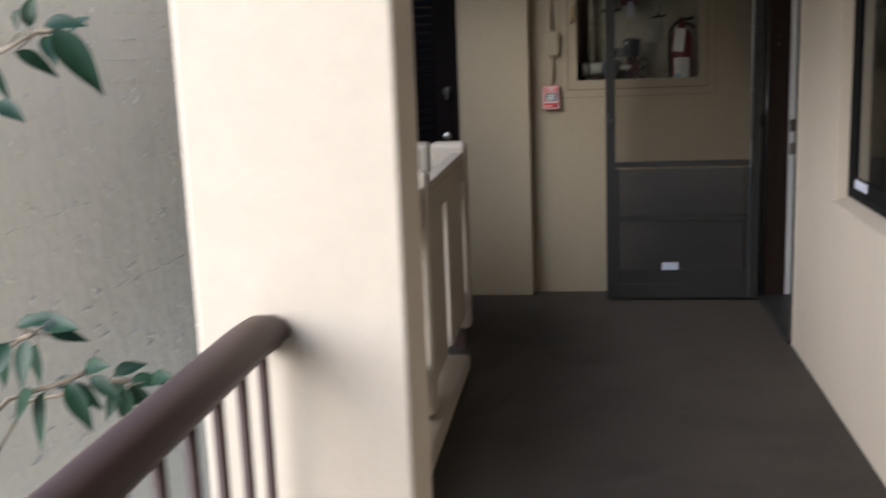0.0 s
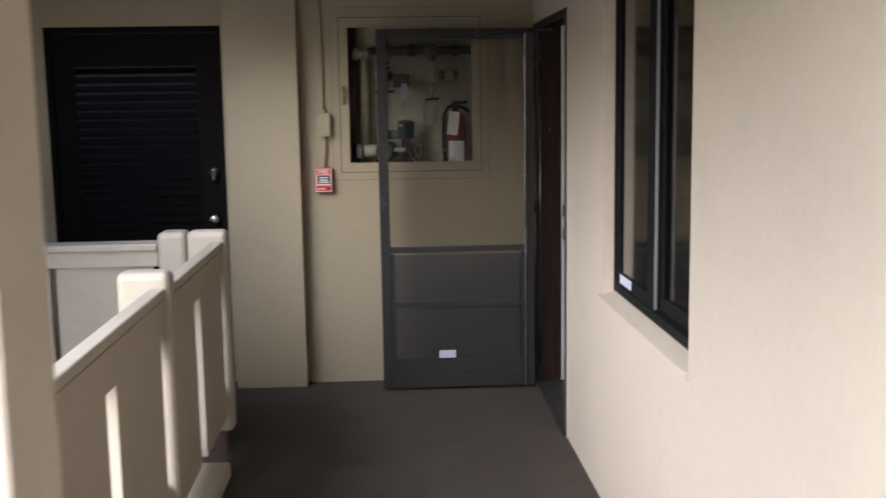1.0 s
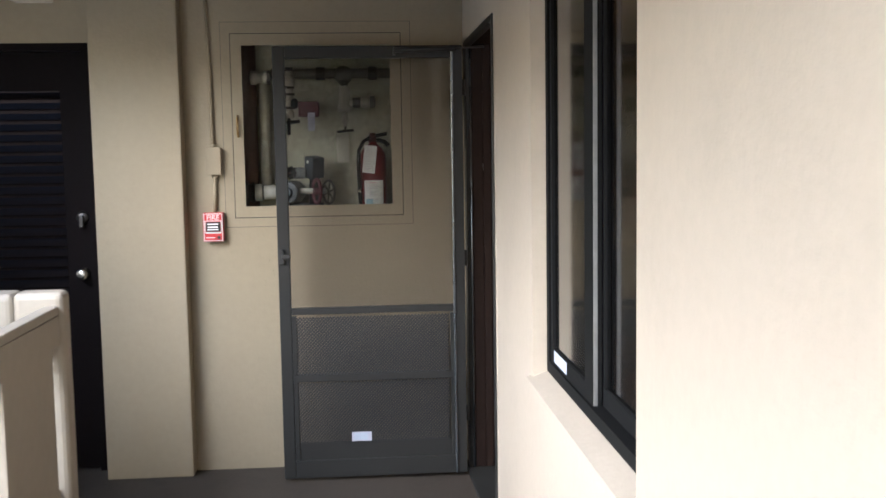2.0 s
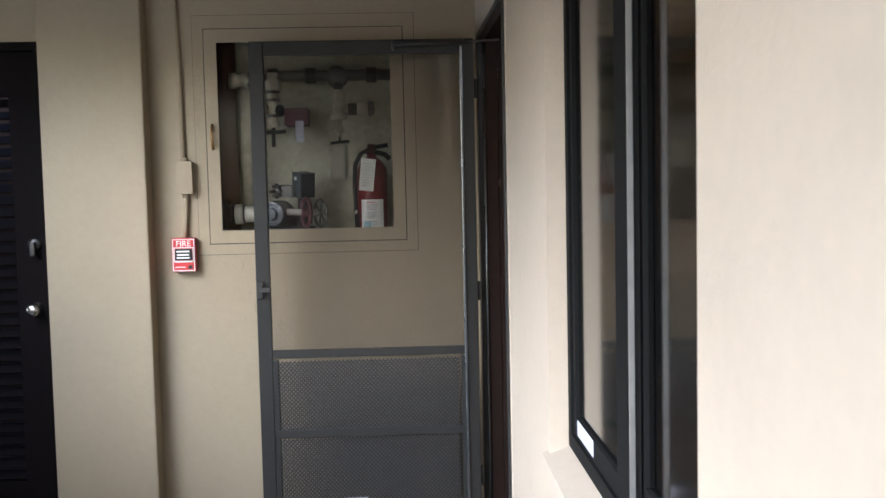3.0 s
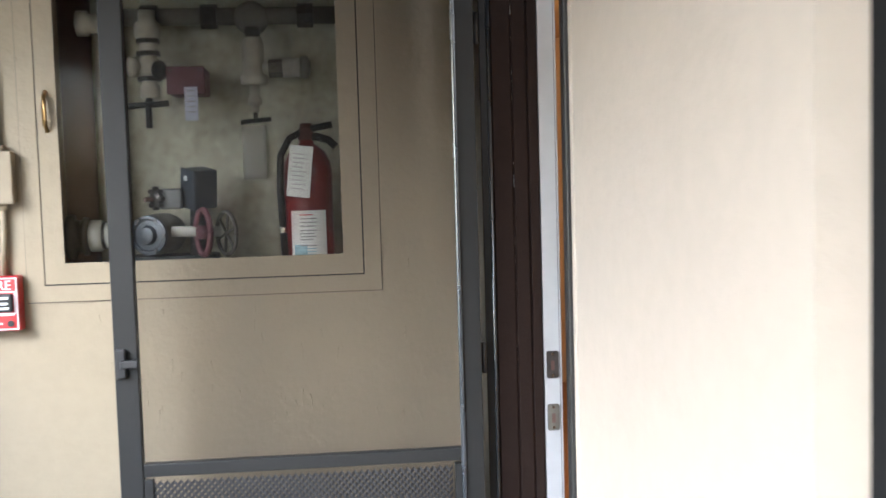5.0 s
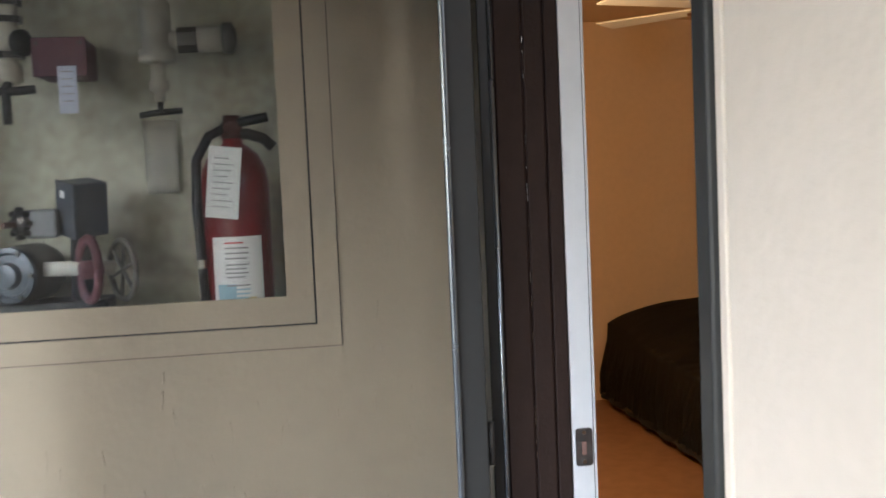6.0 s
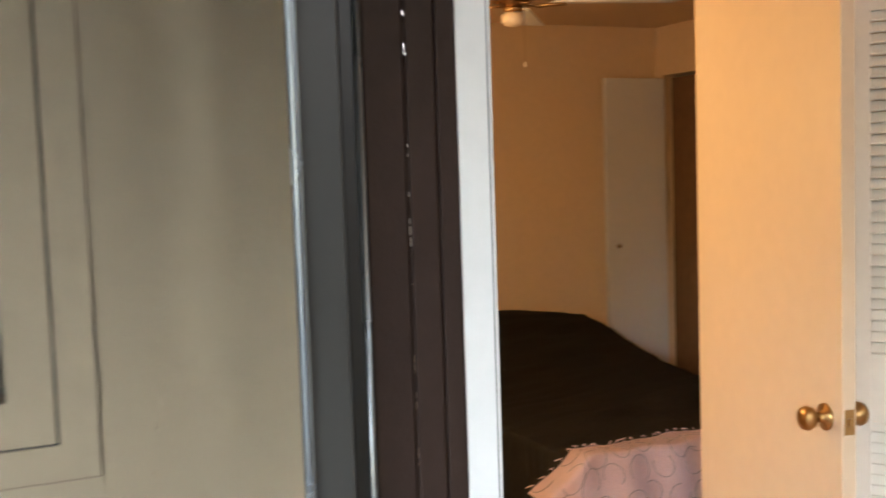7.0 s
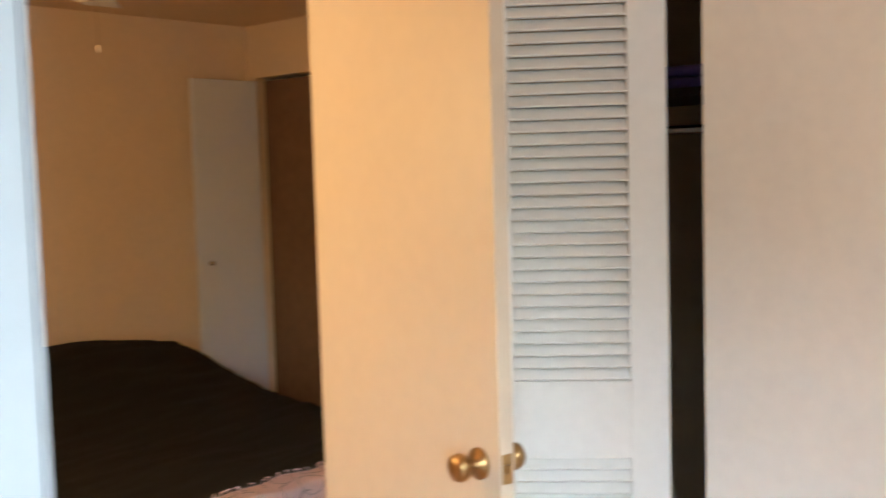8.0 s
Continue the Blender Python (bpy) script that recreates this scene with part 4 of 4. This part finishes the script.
def folds(y0, y1, x, z0, z1, n, amp):
    bm = bmesh.new()
    cols = []
    m = n * 10
    for i in range(m + 1):
        y = y0 + (y1 - y0) * i / m
        col = []
        for k in range(9):
            f = k / 8
            a = amp * (0.8 + 0.3 * f) * math.sin(2 * math.pi * n * i / m + 0.5 * math.sin(3 * f))
            col.append(bm.verts.new((x + a, y + 0.02 * f * math.sin(5 * i / m), z0 + (z1 - z0) * f)))
        cols.append(col)
    for a, b in zip(cols, cols[1:]):
        for k in range(8):
            bm.faces.new((a[k], b[k], b[k + 1], a[k + 1]))
    bmesh.ops.solidify(bm, geom=bm.faces, thickness=0.002)
    return bm


cur = thing("curtain", 0, 0, 0, "pale cream curtain gathered at the window edge", "curtain")
part("cloth", folds(-1.86, -1.46, 0.20, 0.80, 2.08, 8, 0.012), CURTAIN, cur, smooth=True)
part("rail", cyl((0.20, -3.45, 2.094), (0.20, -1.42, 2.094), 0.010), CHROME, cur, smooth=True)


# ---- bedroom ----
def hill(x, c, w):
    return math.exp(-((x - c) / w) ** 2)


BX, BY, BW, BL, BH = 2.36, 3.2, 0.70, 1.2, 0.43
bed = thing("bed", BX, BY, 0.01, "made bed under a dark brown blanket, pillows covered", "bed")
part("base", box((-BW + 0.04, -BL + 0.03, 0.08), (BW - 0.04, BL - 0.02, 0.22), 0.01), BROWN_WOOD, bed)
for x in (-BW + 0.09, BW - 0.09):
    for y in (-BL + 0.1, BL - 0.1):
        part("leg", cyl((x, y, 0.0), (x, y, 0.08), 0.025, seg=12), BROWN_WOOD, bed)
part("mattress", box((-BW + 0.03, -BL + 0.02, 0.221), (BW - 0.03, BL - 0.02, BH - 0.035), 0.04, seg=4), PAPER, bed)
bm = bmesh.new()
grid = []
NX, NY = 120, 150
HANG = BH - 0.06
for i in range(NX + 1):
    col = []
    s = (BW + HANG) * (2 * i / NX - 1)
    for j in range(NY + 1):
        y = -BL + 2 * BL * j / NY
        over = max(0.0, abs(s) - BW)
        x = math.copysign(min(abs(s), BW) + 0.025 * min(1, over * 5), s)
        z = BH - over
        n = noise.noise(Vector((s * 2.1, y * 3.0, 0.3)))
        if over > 0:
            low = min(1, over * 4)
            x += math.copysign((0.020 * math.sin(y * 34 + 4 * n + 5 * over) + 0.012 * math.sin(y * 71 + 9 * n)) * low, s)
            y += 0.03 * low * math.sin(y * 17)
        else:
            z += 0.014 * n + 0.007 * noise.noise(Vector((s * 3 + y, y * 14 - s * 4, 1.7)))
            z += 0.012 * max(0, noise.noise(Vector((s * 1.6, y * 9, 4.2))))
            z += 0.237 * hill(y, 1.02, 0.66) * (0.86 + 0.19 * hill(s, 0.12, 0.4)) * (1 - (0.10 * (s / BW) ** 2 if s > 0 else 0.55 * (s / BW) ** 4))
        col.append(bm.verts.new((x, y, max(0.03, z))))
    grid.append(col)
for a, b in zip(grid, grid[1:]):
    for j in range(NY):
        bm.faces.new((a[j], b[j], b[j + 1], a[j + 1]))
bmesh.ops.solidify(bm, geom=bm.faces, thickness=0.012)
part("blanket", bm, BLANKET, bed, "dark brown rumpled blanket with puckered sides", True)
part("hem", tube([(-BW - 0.03 + 0.012 * math.sin(k * 0.9), -BL + 2 * BL * k / 60, 0.055) for k in range(61)], 0.022, 8), BLANKET, bed, "rolled blanket hem", True)

quilt = thing("quilt", 2.05, 1.98, 0.01, "pale pink quilt with ring stitching over the bed foot", "quilt")


def quilt_point(u, v):
    """u along the foot, v from the bed's top edge over the end and down."""
    x = -0.56 + 1.1 * u
    top = 0.13
    if v < top:
        y, z = 0.13 - v, 0.452
    else:
        d = v - top
        y, z = -0.05 * min(1, d * 6) - 0.05 * d, 0.452 - d
    side = max(0.0, -0.36 - x)
    z -= side * 0.75
    y += 0.10 * side
    z += 0.012 * noise.noise(Vector((u * 6, v * 6, 2.0)))
    y += 0.025 * math.sin(u * 15) * max(0, v - top) + 0.012 * math.sin(u * 31 + 1)
    return Vector((x + side * 0.1, y, max(0.02, z)))


bm = bmesh.new()
grid = [[bm.verts.new(quilt_point(i / 60, j * 0.55 / 30)) for j in range(31)] for i in range(61)]
for a, b in zip(grid, grid[1:]):
    for j in range(30):
        bm.faces.new((a[j], b[j], b[j + 1], a[j + 1]))
bmesh.ops.solidify(bm, geom=bm.faces, thickness=0.014)
part("cloth", bm, PINK, quilt, smooth=True)
rnd = random.Random(4)
THREAD = material("grey_thread", (0.30, 0.24, 0.24), 0.9, 0, 60, 0.2, 0, 100)
spots = [(0.06 + 0.105 * (i + 0.5 * (j % 2)), 0.03 + 0.09 * j) for i in range(9) for j in range(6)]
for cu, cv in spots:
    cu, cv, r = cu + rnd.uniform(-0.02, 0.02), cv + rnd.uniform(-0.015, 0.015), rnd.uniform(0.038, 0.05)
    pts = []
    a0, a1 = rnd.uniform(0, 6.2), rnd.uniform(4.2, 6.28)
    for k in range(17):
        a = a0 + a1 * k / 16
        u, v = min(0.995, max(0.005, cu + r * math.cos(a) / 1.1)), min(0.545, max(0.004, cv + r * math.sin(a)))
        p = quilt_point(u, v)
        pts.append(p + Vector((0, -0.003 if v > 0.13 else 0, 0.001 if v > 0.13 else 0.003)))
    part("ring_stitch", tube(pts, 0.0016, 5), THREAD, quilt)
for k in range(26):
    p = quilt_point(0.02 + 0.96 * k / 25, 0.003)
    part("fringe", tube([p, p + Vector((rnd.uniform(-0.02, 0.02), 0.014, 0.010)), p + Vector((rnd.uniform(-0.03, 0.03), 0.018, 0.003))], 0.0022, 5), PINK, quilt)

# ceiling fan
fan = thing("ceiling_fan", 1.64, 2.39, 2.45, "white and brass ceiling fan with a small glass light", "ceiling fan")
part("canopy", turned([(0.065, 0), (0.06, -0.03), (0.03, -0.05), (0.013, -0.055)], (0, 0, 0), (0, 0, 1)), BRASS, fan, smooth=True)
part("motor", turned([(0.013, -0.05), (0.013, -0.12), (0.06, -0.125), (0.10, -0.15), (0.10, -0.22), (0.07, -0.25), (0.04, -0.265)], (0, 0, 0), (0, 0, 1)), BRASS, fan, "brass motor housing", True)
part("light_fitter", turned([(0.04, -0.265), (0.042, -0.28), (0.03, -0.285)], (0, 0, 0), (0, 0, 1)), BRASS, fan, smooth=True)
part("light_globe", turned([(0.032, -0.285), (0.046, -0.295), (0.046, -0.322), (0.034, -0.335), (0.01, -0.34)], (0, 0, 0), (0, 0, 1)), DOOR_PAINT, fan, "frosted glass light globe", True)
part("pull_chain", cyl((0.05, 0, -0.48), (0.05, 0, -0.25), 0.0009, seg=6), BRASS, fan)
part("chain_knob", turned([(0.002, 0), (0.005, 0.006), (0.005, 0.018), (0.002, 0.024)], (0.05, 0, -0.50), (0, 0, 1)), DOOR_PAINT, fan, smooth=True)
for k in range(5):
    a = math.radians(72 * k - 17)
    bl = box((0.16, -0.062, -0.004), (0.68, 0.062, 0.004), 0.003)
    for v in bl.verts:
        v.co.y *= 0.8 + 0.35 * (v.co.x - 0.16) / 0.52
    blade = part("blade", bl, WHITE, fan, "white fan blade")
    blade.matrix_basis = pose(0, 0, -0.245, 5, 0, math.degrees(a))
    part("blade_arm", tube([(0.05, 0, -0.012), (0.11, 0.02, -0.016), (0.16, 0.0, -0.010), (0.22, 0, -0.008)], 0.007, 8), BRASS, blade, smooth=True)

# bedroom closet
clos = thing("closet_door", 3.41, 4.40, 0.012, "white flush closet door panel folded open", "closet door")
part("panel", box((0, 0, 0), (0.47, 0.03, 2.095), 0.003), WHITE, clos)
part("knob", turned([(0.008, 0), (0.008, 0.012), (0.016, 0.02), (0.014, 0.03), (0.006, 0.034)], (0.072, 0.0, 1.01), (0, -1, 0)), CHROME, clos, "small round metal knob", True)

# Dark brown panels added across the closet opening to keep it dim.
infill = thing("closet_opening_panels", 3.92, 2.62, 0.012, "dark brown panels added to fill the dim closet opening", "closet door")
part("panel", box((0, 0, 0), (0.025, 0.93, 2.10), 0.003), CLOSET_WOOD, infill)
part("panel", box((0.03, 0.89, 0), (0.055, 1.80, 2.10), 0.003), CLOSET_WOOD, infill)
part("finger_pull", turned([(0.022, 0), (0.022, 0.002), (0.016, 0.003)], (0, 0.86, 0.98), (-1, 0, 0), 20), BRASS, infill, "small brass finger pull", True)

# ---- inner door ----
hx, hy, lx, ly = 1.623, 1.249, 1.445, 0.51
ang = math.degrees(math.atan2(ly - hy, lx - hx))
idoor = thing("interior_door", hx, hy, 0.015, "cream painted flush interior door with a brass knob, open", "door", rz=ang)
DL = math.hypot(lx - hx, ly - hy)
part("leaf", box((0, 0.0, 0), (DL, 0.036, 2.03), 0.002), DOOR_PAINT, idoor)
part("knob", turned([(0.033, 0), (0.033, 0.006), (0.014, 0.010), (0.012, 0.028), (0.024, 0.036), (0.030, 0.050), (0.026, 0.062), (0.012, 0.067)], (DL - 0.068, 0.0, 0.92), (0, -1, 0)), BRASS, idoor, "round brass door knob", True)
part("knob", turned([(0.033, 0), (0.033, 0.006), (0.014, 0.010), (0.012, 0.028), (0.024, 0.036), (0.030, 0.050), (0.026, 0.062), (0.012, 0.067)], (DL - 0.068, 0.036, 0.92), (0, 1, 0)), BRASS, idoor, "round brass door knob", True)
lp = part("latch_plate", slab("x", DL - 0.0005, DL + 0.0025, (0.006, 0.030), (0.890, 0.950), [(0.012, 0.024, 0.910, 0.930)]), BRASS, idoor, "brass latch plate on the edge")
part("latch_bolt", box((DL, 0.013, 0.911), (DL + 0.009, 0.023, 0.929), 0.002), BRASS, lp)
for z in (0.2, 1.0, 1.8):
    part("hinge", cyl((-0.006, 0.040, z), (-0.006, 0.040, z + 0.09), 0.006, seg=12), BRASS, idoor, smooth=True)


# ---- louvered closet ----
def louver_panel(parent, m):
    w, t, st_ = 0.45, 0.028, 0.09
    pan = part("panel", box((0, 0, 0), (st_, t, 2.0), 0.003), LOUVER_PAINT, parent)
    pan.matrix_basis = m
    part("stile", box((w - st_, 0, 0), (w, t, 2.0), 0.003), LOUVER_PAINT, pan)
    for z0, z1 in ((0, 0.12), (0.815, 1.0), (1.90, 2.0)):
        part("rail", box((st_, 0.001, z0), (w - st_, t - 0.001, z1), 0.002), LOUVER_PAINT, pan)
    first = None
    for z0, z1 in ((0.12, 0.815), (1.0, 1.90)):
        n = int((z1 - z0) / 0.0283)
        for i in range(n):
            mm = pose(0, t / 2, z0 + 0.0152 + i * (z1 - z0) / n, -39)
            if first is None:
                first = part("slat", box((st_, -0.0035, -0.0168), (w - st_, 0.0035, 0.0168), 0.0015, seg=1), LOUVER_PAINT, pan)
                first.matrix_basis = mm
            else:
                share(first, pan, mm)
    return pan


bif = thing("louvered_closet_door", 2.0, 1.165, 0.03, "off-white louvered folding closet door, half folded", "closet door")
half, off = 0.354, 0.276
a1 = math.degrees(math.atan2(-half, -off))
a2 = math.degrees(math.atan2(-half, off))
louver_panel(bif, pose(0, 0, 0, 0, 0, a1))
louver_panel(bif, pose(-off, -half - 0.004, 0, 0, 0, a2))
part("track", box((-0.014, -0.80, 2.003), (0.014, 0.01, 2.019)), CHROME, bif)

shelf = thing("closet_shelf", 2.1, 0.37, 1.70, "dark wooden closet shelf", "shelf")
part("board", box((0.12, -0.018, 0), (0.55, 0.88, 0.02), 0.002), BROWN_WOOD, shelf)
part("bracket", box((0.0, -0.019, -0.05), (0.55, -0.002, 0.0), 0.002), DARK_STEEL, shelf)
PURPLE = material("purple_cloth", (0.05, 0.03, 0.16), 0.8, 0, 50, 0.15, 0.4, 160)
stack = thing("folded_cloth", 2.36, 0.545, 1.72, "dark purple folded cloth on a shelf", "cloth")
for k in range(2):
    part("fold", box((-0.10, -0.11, 0.031 * k), (0.10, 0.13, 0.031 * k + 0.029), 0.012, seg=3), PURPLE, stack)
rod = thing("closet_rail", 2.35, 0.37, 1.62, "metal closet hanging rail", "rail")
part("rod", cyl((0, -0.1, 0), (0, 0.83, 0), 0.012), CHROME, rod, smooth=True)

# ---- shrub in the court ----
LEAF = material("glossy_leaf", (0.008, 0.028, 0.012), 0.42, 0, 30, 0.3, 0.15, 60, 0, 0.002, 0.22)
BARK = material("grey_bark", (0.16, 0.13, 0.09), 0.85, 0, 60, 0.2, 0.6, 120)


def leaf_mesh(bm, base, along, up, length, width):
    along = along.normalized()
    side = along.cross(up).normalized()
    nrm = side.cross(along)
    n = 7
    mid, lft, rgt = [], [], []
    for i in range(n + 1):
        f = i / n
        w = width * math.sin(math.pi * min(1, f ** 0.8)) * (1 - 0.2 * f)
        c = base + along * length * f - Vector((0, 0, 1)) * length * 0.25 * f * f
        mid.append(bm.verts.new(c))
        lft.append(bm.verts.new(c + side * w / 2 + nrm * w * 0.18))
        rgt.append(bm.verts.new(c - side * w / 2 + nrm * w * 0.18))
    for i in range(n):
        bm.faces.new((mid[i], mid[i + 1], lft[i + 1], lft[i]))
        bm.faces.new((mid[i], rgt[i], rgt[i + 1], mid[i + 1]))


shrub = thing("shrub", -2.655, -4.2, -2.825, "tall shrub with large glossy green leaves", "shrub")
SB = Vector((-2.75, -4.2, -2.9))
part("trunk", tube([Vector(p) - SB for p in ((-2.75, -4.2, -2.9), (-2.72, -4.3, -1.5), (-2.78, -4.35, -0.2), (-2.7, -4.3, 0.6), (-2.72, -4.25, 1.5), (-2.6, -4.3, 2.1))], 0.022, 10), BARK, shrub, smooth=True)
rl = random.Random(11)


def leafy_branch(points, leaves):
    """A branch from the trunk with leaves, each from its base to its tip."""
    br = part("branch", tube([Vector(p) - SB for p in points], 0.006, 7), BARK, shrub, smooth=True)
    for x, y, z, dx, dy, dz in leaves:
        d = Vector((dx, dy, dz))
        ln = max(0.085, d.length * 0.92)
        bm = bmesh.new()
        up = Vector((rl.uniform(-0.3, 0.3), -0.75, 0.7))
        leaf_mesh(bm, Vector((x, y, z)) - SB, d + Vector((0, 0, 0.2 * d.length)), up, ln, ln * rl.uniform(0.42, 0.55))
        part("leaf", bm, LEAF, br, smooth=True)
        near = min(points, key=lambda p: (Vector(p) - Vector((x, y, z))).length)
        if (Vector(near) - Vector((x, y, z))).length > 0.01:
            part("leaf_stalk", tube([Vector(near) - SB, Vector((x, y, z)) - SB], 0.0022, 5), BARK, br)
    return br


leafy_branch([(-2.72, -4.25, 1.1), (-2.55, -4.35, 1.36), (-2.37, -4.4, 1.47), (-2.27, -4.4, 1.51), (-2.2, -4.4, 1.54), (-2.14, -4.42, 1.54)],
             [(-2.14, -4.46, 1.54, 0.09, 0, -0.12), (-2.17, -4.43, 1.55, 0.10, 0.01, 0.0), (-2.26, -4.37, 1.54, 0.03, -0.04, 0.05), (-2.21, -4.48, 1.50, 0.07, 0.03, -0.05),
              (-2.24, -4.36, 1.55, 0.02, 0.0, 0.08), (-2.15, -4.37, 1.53, 0.06, -0.02, 0.04), (-2.33, -4.37, 1.49, 0.01, 0.03, -0.07), (-2.19, -4.40, 1.53, 0.05, -0.05, -0.06)])
leafy_branch([(-2.71, -4.28, 0.95), (-2.6, -4.34, 1.2), (-2.45, -4.38, 1.34), (-2.36, -4.42, 1.38), (-2.29, -4.45, 1.39)],
             [(-2.28, -4.46, 1.40, 0.07, -0.02, -0.03), (-2.38, -4.40, 1.33, 0.05, 0.0, -0.08), (-2.42, -4.36, 1.35, 0.0, -0.05, -0.08)])
leafy_branch([(-2.7, -4.3, 0.5), (-2.55, -4.3, 0.73), (-2.43, -4.32, 0.83), (-2.35, -4.35, 0.88), (-2.30, -4.37, 0.90)],
             [(-2.33, -4.39, 0.92, 0.08, 0.01, 0.02), (-2.29, -4.36, 0.91, 0.12, -0.03, 0.01), (-2.33, -4.34, 0.91, 0.10, 0.01, 0.02), (-2.29, -4.42, 0.90, 0.0, -0.04, -0.09),
              (-2.40, -4.33, 0.86, -0.01, 0.0, -0.09), (-2.31, -4.35, 0.87, -0.02, 0.03, -0.10), (-2.28, -4.35, 0.89, 0.07, 0.03, -0.02), (-2.36, -4.37, 0.88, -0.03, -0.06, -0.08)])
leafy_branch([(-2.7, -4.3, 0.3), (-2.47, -4.4, 0.66), (-2.36, -4.4, 0.76), (-2.26, -4.4, 0.79), (-2.18, -4.4, 0.82)],
             [(-2.29, -4.42, 0.79, -0.06, 0.02, -0.08), (-2.27, -4.41, 0.78, -0.04, 0.03, -0.14), (-2.28, -4.35, 0.78, 0.08, -0.03, 0.0), (-2.2, -4.45, 0.81, 0.06, -0.02, -0.09),
              (-2.24, -4.36, 0.78, 0.05, 0.0, -0.04), (-2.19, -4.38, 0.82, 0.07, -0.02, 0.02), (-2.17, -4.40, 0.81, 0.06, -0.01, -0.04)])
leafy_branch([(-2.71, -4.28, 0.2), (-2.55, -4.25, 0.5), (-2.41, -4.25, 0.70), (-2.27, -4.3, 0.74), (-2.16, -4.33, 0.78), (-2.05, -4.36, 0.79)],
             [(-2.09, -4.40, 0.79, -0.01, 0.01, -0.08), (-2.09, -4.38, 0.79, 0.08, 0.03, 0.0), (-2.10, -4.36, 0.78, 0.03, 0.04, -0.08), (-2.15, -4.33, 0.79, 0.06, 0.03, 0.02),
              (-2.05, -4.36, 0.79, 0.07, -0.03, 0.02), (-2.12, -4.33, 0.78, -0.07, 0.03, -0.10), (-2.03, -4.37, 0.79, 0.05, 0.03, -0.04)])
leafy_branch([(-2.72, -4.25, 1.5), (-2.8, -4.1, 1.7), (-2.82, -3.95, 1.85)], [(-2.8, -4.1, 1.7, 0.03, -0.08, 0.05), (-2.82, -3.95, 1.85, 0.0, 0.09, 0.04), (-2.81, -4.0, 1.8, 0.06, 0.03, 0.07)])
